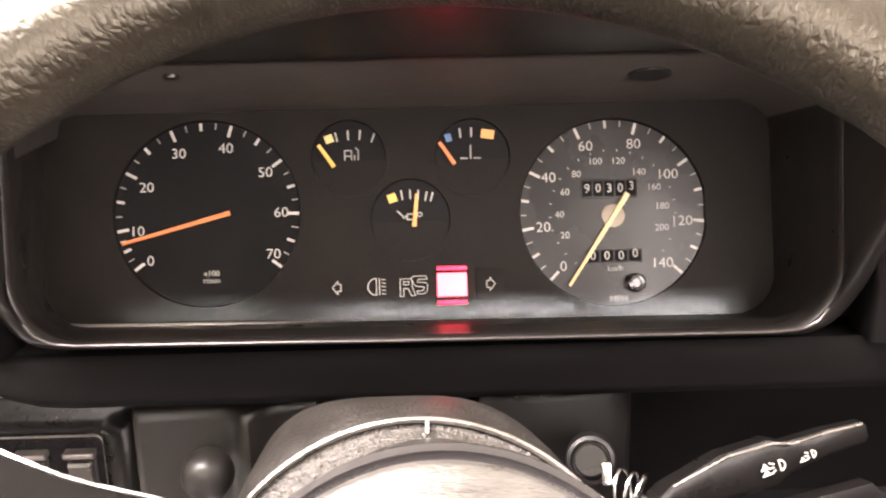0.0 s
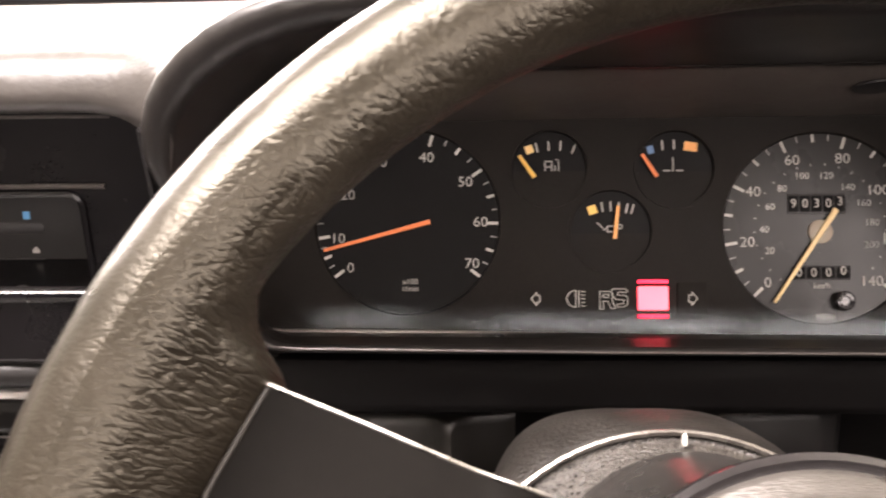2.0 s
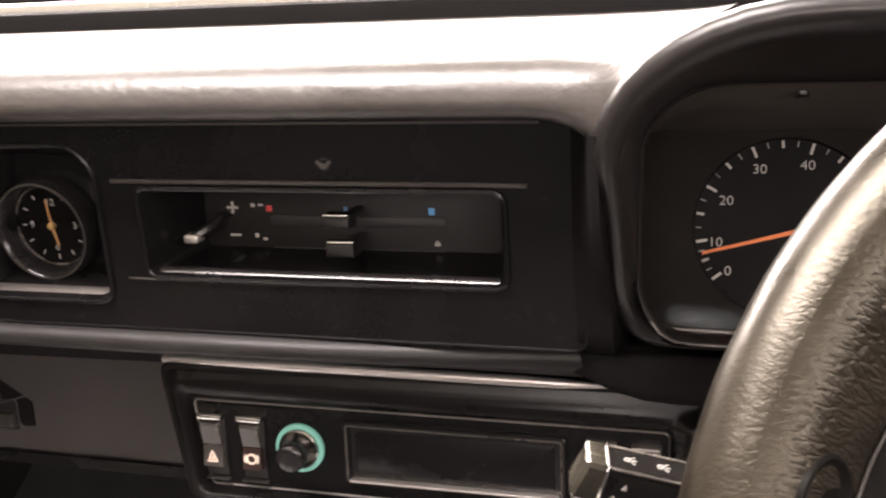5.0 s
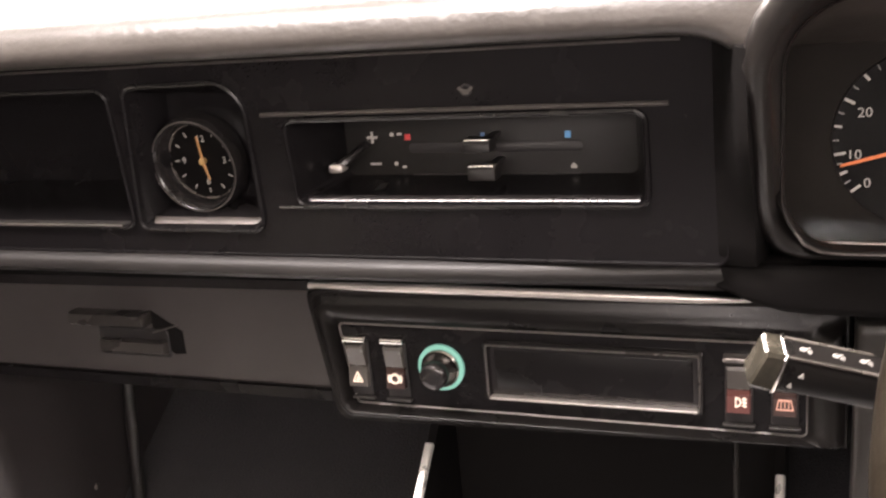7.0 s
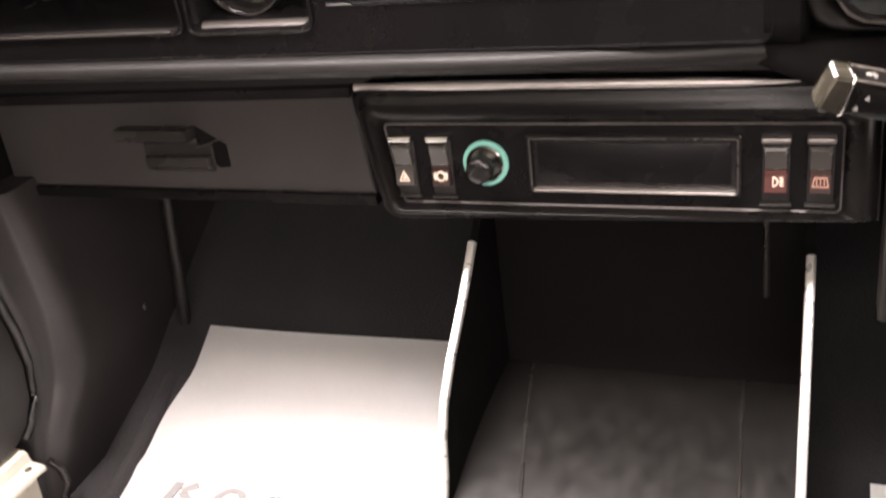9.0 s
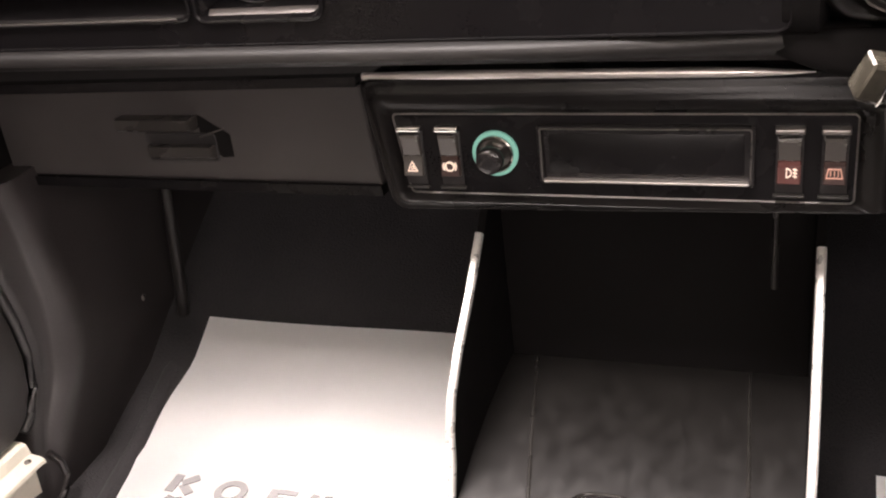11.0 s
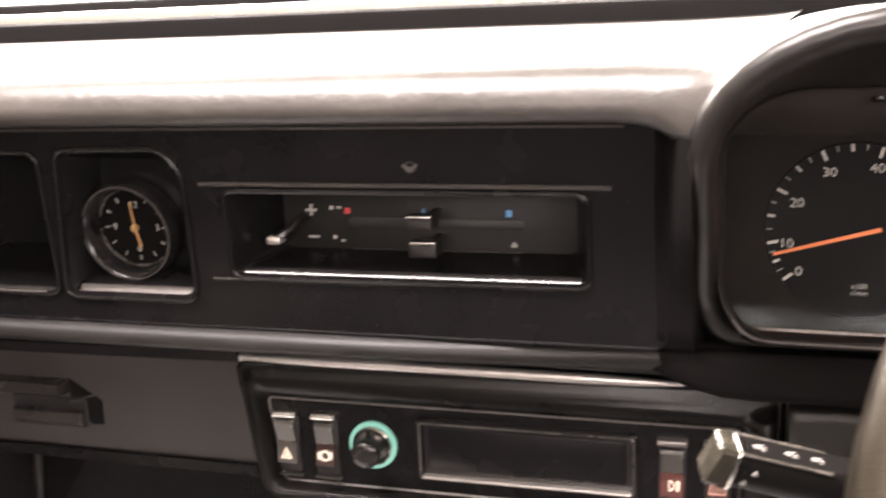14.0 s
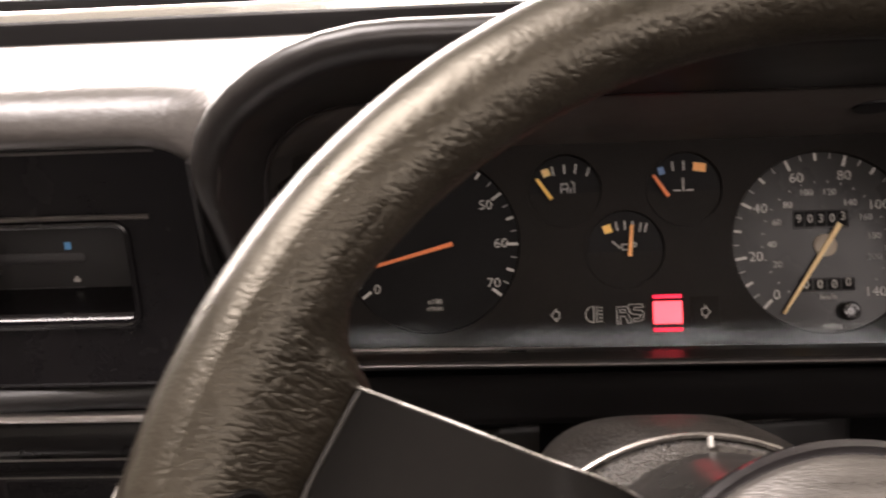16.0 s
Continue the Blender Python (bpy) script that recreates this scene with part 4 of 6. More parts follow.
ring(bm, -0.0112, 0, 0.0050, 0.0056, 0.0006, 0.0014, 24, 90, 270)
bar(bm, -0.0110, 0, 0.0006, 0.0112, 0, 0.0006, 0.0014)
bar(bm, -0.0090, 0, 0.0006, 0.0108, 0, 0.0006, 0.0014)
for k in range(5):
    bar(bm, -0.0064, -0.0046 + k * 0.0023, 0.0026, 0.0005, -6, 0.0006, 0.0014)
part("warning_lamp", bm, PRINT, clu, "unlit headlight symbol")
bm = bmesh.new()
outline(bm, [(0.0042, -0.0066), (0.0042, 0.0046), (0.0110, 0.0046), (0.0124, 0.0030), (0.0118, -0.0004), (0.0140, -0.0062), (0.0112, -0.0062), (0.0094, -0.0016), (0.0064, -0.0016), (0.0064, -0.0066)], 0.0005, 0.0006, 0.0014)
outline(bm, [(0.0064, 0.0008), (0.0096, 0.0008), (0.0100, 0.0028), (0.0064, 0.0028)], 0.0005, 0.0006, 0.0014)
outline(bm, [(0.0112, 0.0048), (0.0126, 0.0062), (0.0206, 0.0062), (0.0218, 0.0044), (0.0196, 0.0040), (0.0160, 0.0042), (0.0152, 0.0024), (0.0206, 0.0020), (0.0219, 0.0002), (0.0214, -0.0038), (0.0192, -0.0052), (0.0152, -0.0052), (0.0148, -0.0034), (0.0188, -0.0032), (0.0196, -0.0008), (0.0144, -0.0004), (0.0122, 0.0018)], 0.0005, 0.0006, 0.0014)
part("warning_lamp", bm, PRINT, clu, "unlit outlined emblem")
l = lamp(0.0375, 0.021, 0.026, "lit red warning lamp")
bm = bmesh.new()
rbox(bm, 0.0375, 0.0002, 0.0190, 0.0150, 0.001, 0.0022, 0.0008, 0.0003)
part("lens", bm, LAMP_RED, l, "glowing red lens")
for y in (0.0108, -0.0112):
    bm = bmesh.new()
    rbox(bm, 0.0375, y, 0.0190, 0.0024, 0.001, 0.0020, 0.0004, 0.0003)
    part("lens_edge", bm, LAMP_RIM, l)


# ---- clock in the fascia ----
CK = facing(-0.6295, 0.600, 0.7515, -6.84)
clock = thing("clock", CK, "round black dashboard clock with gold hands", "clock")
bm = bmesh.new()
lathe(bm, [(0.0385, 0.0), (0.0385, 0.012), (0.0365, 0.016), (0.0345, 0.0165), (0.0330, 0.015), (0.0305, 0.002)], 64, 0, 0, (True, False))
part("bezel", bm, GLOSS, clock, "glossy black bezel")
bm = bmesh.new()
ring(bm, 0, 0, 0.0295, 0.0307, 0.0008, 0.0022, 64)
part("inner_ring", bm, WORN_GLINT, clock)
bm = bmesh.new()
lathe(bm, [(0.0305, -0.0005), (0.0305, 0.0008)], 64)
face = part("dial", bm, DIAL, clock)
for k in range(12):
    a = 90 - 30 * k
    if k in (0,):
        continue
    bm = bmesh.new()
    r = 0.0240
    bar(bm, r * math.cos(radians(a)), r * math.sin(radians(a)), 0.0038, 0.0007, a, 0.0009, 0.0013)
    part("tick", bm, PRINT, face)
for text, x, y in (("12", 0.001, 0.0175), ("3", 0.0182, 0.0), ("6", 0.0, -0.0170), ("9", -0.0175, 0.0)):
    lettering("numeral", text, 0.0074, x, y, 0.0012, DIM, face, -0.004)
needle(clock, 0.001, -0.004, -0.0005, 0.0205, 0.0006, 0.0003, GOLD, "gold minute hand", 0.0028)
needle(clock, -0.0005, 0.003, 0.003, -0.0150, 0.0009, 0.0004, GOLD, "gold hour hand", 0.0022)
bm = bmesh.new()
lathe(bm, [(0.0026, 0.001), (0.0026, 0.0045), (0.0018, 0.005)], 18)
part("spindle", bm, plain("brass_spindle", (0.35, 0.22, 0.08), 0.4), clock)
bm = bmesh.new()
ring(bm, 0, 0, 0.0352, 0.0362, 0.0150, 0.0166, 64)
part("bezel_line", bm, EDGE, clock, "thin shiny line on the bezel")

# ---- heater control ----
HT = facing(-0.4115, 0.627, 0.75, 0)
heat = thing("heater_control", HT, "black heater control with sliding levers and small coloured symbols", "heater control")
bm = bmesh.new()
rbox(bm, 0, -0.001, 0.25, 0.068, -0.002, 0.0, 0.003, 0.0005)
part("back_plate", bm, PANEL, heat)
hx = lambda x, z: (x + 0.4115, z - 0.75)
for x0, x1, z in ((-0.470, -0.340, 0.7525), (-0.470, -0.340, 0.7295)):
    bm = bmesh.new()
    a, b = hx(x0, z), hx(x1, z)
    rbox(bm, (a[0] + b[0]) / 2, a[1], b[0] - a[0], 0.007, 0.0, 0.0008, 0.003, 0.0003)
    part("slot", bm, DARK, heat)


def mark(bars, m):
    bm = bmesh.new()
    for x, z, w, h in bars:
        p = hx(x, z)
        bar(bm, *p, w, h, 0, 0.0001, 0.0006)
    part("symbol", bm, m, heat)


mark([(-0.499, 0.761, 0.0085, 0.0018), (-0.499, 0.761, 0.0018, 0.0085)], PRINT)
mark([(-0.498, 0.741, 0.0085, 0.0016)], DIM)
mark([(-0.483, 0.763, 0.0028, 0.0026), (-0.477, 0.7632, 0.0036, 0.0016)], PRINT)
mark([(-0.4705, 0.7608, 0.0042, 0.0042)], REDP)
mark([(-0.4815, 0.741, 0.0026, 0.0026), (-0.475, 0.7385, 0.003, 0.0016)], PRINT)
mark([(-0.4125, 0.761, 0.003, 0.004)], BLUE)
mark([(-0.3504, 0.7605, 0.0042, 0.0048)], CYAN)
mark([(-0.347, 0.7376, 0.0042, 0.0022), (-0.347, 0.7390, 0.0018, 0.0022)], PRINT)
for x, z, w, h in ((-0.402, 0.7625, 0.0195, 0.009), (-0.400, 0.7440, 0.0200, 0.0105)):
    p = hx(x, z)
    bm = bmesh.new()
    rbox(bm, *p, 0.006, 0.003, 0.0, 0.036, 0.001, 0.0005)
    st = part("lever", bm, DARK, heat)
    bm = bmesh.new()
    loft(bm, [rr(p[0], p[1], w, h, 0.0012, 0.034), rr(p[0], p[1], w, h, 0.0012, 0.045), rr(p[0], p[1] - 0.0007, w - 0.001, h - 0.0022, 0.001, 0.0475), rr(p[0], p[1] - 0.001, w - 0.003, h - 0.004, 0.0008, 0.048)], True, True)
    part("knob", bm, DULL, st, "black slider knob")
    # bright bar stands in for the light on the knob's top face
    bm = bmesh.new()
    rbox(bm, p[0], p[1] + h / 2 - 0.0004, w - 0.002, 0.0014, 0.040, 0.0472, 0.0004, 0.0004)
    part("top_edge", bm, CHROME, st, "top edge with its highlight in bright metal")
mark([(-0.388, 0.7515, 0.003, 0.002)], PRINT)
bm = bmesh.new()
a, b, c = hx(-0.502, 0.757), hx(-0.506, 0.752), hx(-0.5145, 0.7455)
tube(bm, [(*a, 0.002), (*a, 0.014), (*b, 0.022), (*c, 0.032)], 0.003, 8, [0.003, 0.003, 0.0034, 0.004])
lv = part("fan_lever", bm, GLOSS, heat)
bm = bmesh.new()
rbox(bm, c[0], c[1], 0.011, 0.006, 0.026, 0.036, 0.002, 0.001)
part("tip", bm, PIPE, lv, "pale grey lever tip")

# ---- glove box ----
GB = facing(-0.8, 0.70, 0.563, 0)
gb = thing("glove_box", GB, "closed black glove box lid with recessed pull handle", "glove box")
gx = lambda x, z: (x + 0.8, z - 0.563)
LID = [gx(*p) for p in ((-1.028, 0.516), (-0.600, 0.514), (-0.6005, 0.53), (-0.606, 0.600), (-0.607, 0.612), (-0.62, 0.613), (-1.03, 0.608))]
bm = bmesh.new()
loft(bm, [inset(LID, 0, -0.012), inset(LID, 0, -0.003), inset(LID, 0.0008, -0.0012), inset(LID, 0.003, 0.0)], True, True)
part("lid", bm, GLOVE, gb, "", None, 25)
bm = bmesh.new()
loft(bm, [inset([gx(*p) for p in ((-1.03, 0.606), (-0.61, 0.611), (-0.61, 0.620), (-1.03, 0.616))], 0.0, z) for z in (-0.01, 0.003)] , True, True)
part("top_strip", bm, GLOSS, gb)
bm = bmesh.new()
loft(bm, [inset([gx(*p) for p in ((-1.03, 0.506), (-0.598, 0.505), (-0.599, 0.515), (-1.03, 0.516))], 0.0, z) for z in (-0.01, 0.004)], True, True)
part("bottom_strip", bm, FASCIA, gb)
bm = bmesh.new()
c = gx(-0.8285, 0.577)
loft(bm, [rr(c[0], c[1], 0.088, 0.013, 0.002, 0.0), rr(c[0], c[1], 0.088, 0.013, 0.002, 0.012), rr(c[0], c[1] + 0.001, 0.084, 0.010, 0.002, 0.016)], True, True)
hd = part("handle", bm, GRIP, gb, "dark grey pull handle")
c = gx(-0.809, 0.5505)
# thin dark plate on the lid paints the recess's shade
bm = bmesh.new()
loft(bm, [rr(c[0], c[1], 0.082, 0.030, 0.004, 0.0003), rr(c[0], c[1], 0.080, 0.028, 0.004, 0.0012), rr(c[0], c[1], 0.078, 0.026, 0.003, 0.0008)], False, True)
part("recess", bm, DARK, hd)
c = gx(-0.809, 0.5465)
bm = bmesh.new()
loft(bm, [rr(c[0], c[1], 0.076, 0.014, 0.002, 0.0), rr(c[0], c[1], 0.076, 0.014, 0.002, 0.005), rr(c[0], c[1] + 0.001, 0.072, 0.010, 0.002, 0.008)], True, True)
part("latch", bm, GRIP, hd)

# flat black sheet on the lid paints the shade of a finger hollow
bm = bmesh.new()
flat(bm, [gx(*p) for p in ((-0.7850, 0.5845), (-0.7850, 0.5560), (-0.7640, 0.5400), (-0.7520, 0.5410), (-0.7520, 0.5640), (-0.7700, 0.5750))], -0.0002, 0.0006)
part("hollow_shade", bm, PITCH, gb, "flat dark patch for the finger hollow's shade")
bm = bmesh.new()
a, b = gx(-0.786, 0.5610), gx(-0.757, 0.5700)
tube(bm, [(*a, 0.0010), (*b, 0.0012)], 0.0008, 6)
part("hollow_edge", bm, EDGE, gb)

# ---- switch panel ----
PO = facing(-0.38, 0.640, 0.58, 0)
pod = thing("switch_panel", PO, "black moulded switch panel with a blanked radio slot", "switch panel")
qx = lambda x: x + 0.38


def slant(bm):
    """The panel's end beside the glove box leans inwards towards the bottom."""
    for v in bm.verts:
        w = max(0.0, min(1.0, (qx(-0.45) - v.co.x) / 0.12))
        v.co.x += 0.018 * w * (0.061 - v.co.y) / 0.117
        # the lower rim thins out towards the driver
        k = max(0.0, min(1.0, (v.co.x - qx(-0.46)) / 0.16)) * max(0.0, min(1.0, (-0.0445 - v.co.y) / 0.006))
        v.co.y += 0.0065 * k
        v.co.z -= 0.0040 * k * (v.co.z > 0.0)
        # the upper roll dips under the dashboard towards the driver
        k = max(0.0, min(1.0, (v.co.x - qx(-0.29)) / 0.11)) * max(0.0, min(1.0, (v.co.y - 0.031) / 0.012))
        v.co.z -= 0.013 * k * k * (v.co.z > 0.0)


def box_loop(x0, x1, v0, v1, r, z):
    return rr((qx(x0) + qx(x1)) / 2, (v0 + v1) / 2, x1 - x0, v1 - v0, r, z, 7)


bm = bmesh.new()
loft(bm, [box_loop(-0.575, -0.164, -0.056, 0.060, 0.012, -0.09), box_loop(-0.576, -0.163, -0.056, 0.0615, 0.013, 0.004), box_loop(-0.5755, -0.1635, -0.0555, 0.061, 0.013, 0.011), box_loop(-0.573, -0.165, -0.0535, 0.0585, 0.012, 0.0150),
          box_loop(-0.5705, -0.166, -0.0515, 0.0555, 0.011, 0.0142), box_loop(-0.5685, -0.167, -0.0500, 0.0530, 0.011, 0.0146), box_loop(-0.5665, -0.1695, -0.0485, 0.0495, 0.010, 0.0166), box_loop(-0.5645, -0.1730, -0.0470, 0.0455, 0.010, 0.0172), box_loop(-0.5625, -0.1770, -0.0458, 0.0415, 0.009, 0.0162), box_loop(-0.5605, -0.1815, -0.0450, 0.0375, 0.008, 0.0138),
          box_loop(-0.5590, -0.1860, -0.0444, 0.0335, 0.007, 0.0104), box_loop(-0.558, -0.190, -0.044, 0.0300, 0.006, 0.0075), box_loop(-0.557, -0.1905, -0.0435, 0.0275, 0.005, 0.003)], True)
slant(bm)
part("housing", bm, MOULD, pod, "", None, 60)


def frame_bead(name, x0, x1, v0, v1, r, z, thick, mat, parent, label):
    """A thin bead round an opening."""
    bm = bmesh.new()
    loft(bm, [box_loop(x0, x1, v0, v1, r, z), box_loop(x0 + 0.2 * thick, x1 - 0.2 * thick, v0 + 0.2 * thick, v1 - 0.2 * thick, r, z + 0.7 * thick), box_loop(x0 + 0.5 * thick, x1 - 0.5 * thick, v0 + 0.5 * thick, v1 - 0.5 * thick, r, z + thick), box_loop(x0 + thick, x1 - thick, v0 + thick, v1 - thick, max(r - thick, 0.0005), z)])
    slant(bm)
    return part(name, bm, mat, parent, label, None, 60)


# rims and lip of black moulding, their highlights put in as pale metal
frame_bead("insert_rim", -0.5572, -0.1903, -0.0437, 0.0277, 0.005, 0.0036, 0.0016, PIPE, pod, "thin edge with painted highlight")
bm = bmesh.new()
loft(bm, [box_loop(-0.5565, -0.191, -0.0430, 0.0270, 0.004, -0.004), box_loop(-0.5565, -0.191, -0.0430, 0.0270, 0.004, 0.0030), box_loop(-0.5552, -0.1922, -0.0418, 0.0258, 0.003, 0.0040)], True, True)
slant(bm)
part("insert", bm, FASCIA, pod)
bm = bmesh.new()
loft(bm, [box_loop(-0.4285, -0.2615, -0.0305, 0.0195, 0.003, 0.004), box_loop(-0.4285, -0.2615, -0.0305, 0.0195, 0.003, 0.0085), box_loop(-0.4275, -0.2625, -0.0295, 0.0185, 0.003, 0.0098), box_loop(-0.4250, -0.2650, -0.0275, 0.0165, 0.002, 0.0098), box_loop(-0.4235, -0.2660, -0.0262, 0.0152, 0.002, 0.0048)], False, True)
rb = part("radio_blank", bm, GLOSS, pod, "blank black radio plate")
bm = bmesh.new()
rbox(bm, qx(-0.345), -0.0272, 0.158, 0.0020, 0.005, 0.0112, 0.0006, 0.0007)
part("bottom_lip", bm, PIPE, rb, "lip in a pale highlight colour")
frame_bead("rim", -0.4262, -0.2638, -0.0284, 0.0174, 0.0025, 0.0094, 0.0016, GLINT, rb, "raised rim in highlight grey")
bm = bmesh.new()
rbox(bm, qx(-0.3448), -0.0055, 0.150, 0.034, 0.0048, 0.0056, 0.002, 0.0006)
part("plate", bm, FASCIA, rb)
# pale metal gives the piping a highlight that the overhang would block
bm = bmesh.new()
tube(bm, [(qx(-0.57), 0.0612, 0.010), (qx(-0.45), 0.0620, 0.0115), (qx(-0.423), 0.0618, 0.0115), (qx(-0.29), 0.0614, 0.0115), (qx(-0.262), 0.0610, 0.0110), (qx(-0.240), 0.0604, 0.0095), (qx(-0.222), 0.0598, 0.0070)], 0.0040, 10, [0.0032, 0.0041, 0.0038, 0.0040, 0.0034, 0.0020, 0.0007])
part("edge_piping", bm, PIPE, pod, "piping with its highlight in pale metal")


def switch(x, w, kind_label, lens, lip=CHROME):
    """A tall rocker switch in a raised bezel; its lower half carries a symbol."""
    sw = thing("rocker_switch", facing(x, 0.636, 0.572, 0), kind_label, "switch", "rocker switches on the panel")
    bm = bmesh.new()
    hw = w / 2
    rbox(bm, 0, 0.0240, w + 0.0045, 0.0042, 0.0, 0.0085, 0.0008, 0.0016)
    part("top_lip", bm, lip, sw, "bright lip above the rocker")
    bm = bmesh.new()
    rbox(bm, 0, -0.0290, w + 0.006, 0.0022, 0.0, 0.0040, 0.0008, 0.0006)
    part("bottom_lip", bm, SMOOTH, sw)
    bm = bmesh.new()
    rbox(bm, 0, -0.003, w + 0.003, 0.048, 0.0, 0.0012, 0.001, 0.0004)
    part("well", bm, DARK, sw)
    mid, foot = 0.0003, -0.0175
    bm = bmesh.new()
    loft(bm, [[(-hw, foot, 0.0), (hw, foot, 0.0), (hw, mid, 0.0), (-hw, mid, 0.0)], [(-hw, foot, 0.0065), (hw, foot, 0.0065), (hw, mid, 0.0042), (-hw, mid, 0.0042)], [(-hw + 0.0006, foot + 0.0006, 0.0070), (hw - 0.0006, foot + 0.0006, 0.0070), (hw - 0.0006, mid - 0.0003, 0.0047), (-hw + 0.0006, mid - 0.0003, 0.0047)]], True, True)
    low = part("lens", bm, lens, sw, "lower half with symbol")
    bm = bmesh.new()
    loft(bm, [[(-hw, mid, 0.0), (hw, mid, 0.0), (hw, 0.0190, 0.0), (-hw, 0.0190, 0.0)], [(-hw, mid, 0.0042), (hw, mid, 0.0042), (hw, 0.0186, 0.0066), (-hw, 0.0186, 0.0066)], [(-hw + 0.0007, mid + 0.0003, 0.0047), (hw - 0.0007, mid + 0.0003, 0.0047), (hw - 0.0007, 0.0166, 0.0082), (-hw + 0.0007, 0.0166, 0.0082)]], True, True)
    part("rocker", bm, ROCKER, sw, "plain grey rocker")
    return sw, low


s1, low = switch(-0.5365, 0.0165, "black hazard switch with white triangle", ROCKER)
bm = bmesh.new()
outline(bm, [(-0.0040, -0.0129), (0.0040, -0.0129), (0.0, -0.0046)], 0.0009, 0.0060, 0.0073)
outline(bm, [(-0.0014, -0.0112), (0.0014, -0.0112), (0.0, -0.0084)], 0.0005, 0.0060, 0.0072)
part("symbol", bm, LIT_PRINT, low)
s2, low = switch(-0.5035, 0.0160, "black brake warning switch with white ring", BROWNLENS)
bm = bmesh.new()
ring(bm, 0, -0.0086, 0.0030, 0.0044, 0.0055, 0.0071, 24)
ring(bm, 0, -0.0086, 0.0050, 0.0062, 0.0055, 0.0071, 12, 145, 215)
ring(bm, 0, -0.0086, 0.0050, 0.0062, 0.0055, 0.0071, 12, -35, 35)
part("symbol", bm, LIT_PRINT, low)
s3, low = switch(-0.2375, 0.0165, "black rear fog lamp switch with red lens", REDLENS, GLINT)
bm = bmesh.new()
ring(bm, -0.0018, -0.0086, 0.0030, 0.0038, 0.0055, 0.0071, 14, -90, 90)
bar(bm, -0.0018, -0.0086, 0.0008, 0.0076, 0, 0.0055, 0.0071)
bar(bm, 0.0042, -0.0086, 0.0008, 0.0076, 0, 0.0055, 0.0071)
for k in (-1, 0, 1):
    bar(bm, 0.0042, -0.0086 + k * 0.0025, 0.0034, 0.0007, -12, 0.0055, 0.0071)
part("symbol", bm, LIT_PRINT, low)
s4, low = switch(-0.2060, 0.0155, "black heated rear window switch with brown lens", BROWNLENS, GLINT)
bm = bmesh.new()
outline(bm, [(-0.0056, -0.0121), (0.0056, -0.0121), (0.0042, -0.0051), (-0.0042, -0.0051)], 0.0008, 0.0055, 0.0071)
for k in (-1, 0, 1):
    bar(bm, k * 0.0026, -0.0086, 0.0007, 0.0042, 0, 0.0055, 0.0071)
part("symbol", bm, LIT_ORANGE, low)

lig = thing("cigar_lighter", facing(-0.4645, 0.636, 0.574, 0), "black cigar lighter in a dim green lit ring", "cigar lighter")
bm = bmesh.new()
ring(bm, 0, 0, 0.0155, 0.0192, 0.0, 0.0030, 48)
part("light_ring", bm, LAMP_GREEN, lig, "green glowing ring")
bm = bmesh.new()
lathe(bm, [(0.0158, 0.0), (0.0158, 0.0050), (0.0146, 0.0060), (0.0134, 0.0050), (0.0130, 0.001)], 48, 0, 0, (True, True))
part("socket", bm, surface("dull_metal_socket", (0.30, 0.28, 0.26), 0.25, 1.0, grain=500, bump=0.05, vary=0.2), lig, "pale metal socket rim")
bm = bmesh.new()
lathe(bm, [(0.0085, 0.001), (0.0088, 0.010), (0.0108, 0.0125), (0.0114, 0.0160), (0.0113, 0.0200), (0.0102, 0.0225), (0.0080, 0.0238), (0.004, 0.0242)], 36)
part("knob", bm, GLOSS, lig, "glossy black knob")


# ---- steering wheel ----
LEAN_W = 31.0
WC = (0.0254, 0.2023, 0.7474)
SW = at(*WC) @ Matrix.Rotation(radians(-0.7), 4, "Z") @ at(-WC[0], -WC[1], -WC[2]) @ facing(*WC, LEAN_W)
DISH = -0.0196
wheel = thing("steering_wheel", SW, "worn black leather steering wheel with flat black spokes", "steering wheel")
RW, RT = 0.1803, 0.0161


def uv_mesh(name, verts, faces, uvs, mat, parent, label):
    me = bpy.data.meshes.new(name)
    me.from_pydata(verts, [], faces)
    lay = me.uv_layers.new(name="UVMap")
    for p in me.polygons:
        p.use_smooth = True
        for li, vi in zip(p.loop_indices, range(len(p.vertices))):
            lay.data[li].uv = uvs[p.index][vi]
    me.materials.append(mat)
    ob = new(name, me)
    ob.parent = parent
    return tagged(ob, label)


NA, NB = 288, 28
vs, fs, us = [], [], []
for i in range(NA):
    a = 2 * math.pi * i / NA
    for j in range(NB):
        b = 2 * math.pi * j / NB
        wob = 1 + 0.012 * noise.noise(Vector((14 * math.cos(a), 14 * math.sin(a), 2 * math.cos(b)))) + 0.02 * math.cos(3 * b - 0.5)
        r = RT * wob
        rad = RW + r * math.cos(b)
        vs.append((rad * math.cos(a), rad * math.sin(a), 0.95 * r * math.sin(b)))
for i in range(NA):
    for j in range(NB):
        i2, j2 = (i + 1) % NA, (j + 1) % NB
        fs.append((i * NB + j, i2 * NB + j, i2 * NB + j2, i * NB + j2))
        u0, u1, v0, v1 = RW * 2 * math.pi * i / NA, RW * 2 * math.pi * (i + 1) / NA, RT * 2 * math.pi * j / NB, RT * 2 * math.pi * (j + 1) / NB
        us.append(((u0, v0), (u1, v0), (u1, v1), (u0, v1)))
uv_mesh("rim", vs, fs, us, LEATHER, wheel, "creased worn black leather rim")

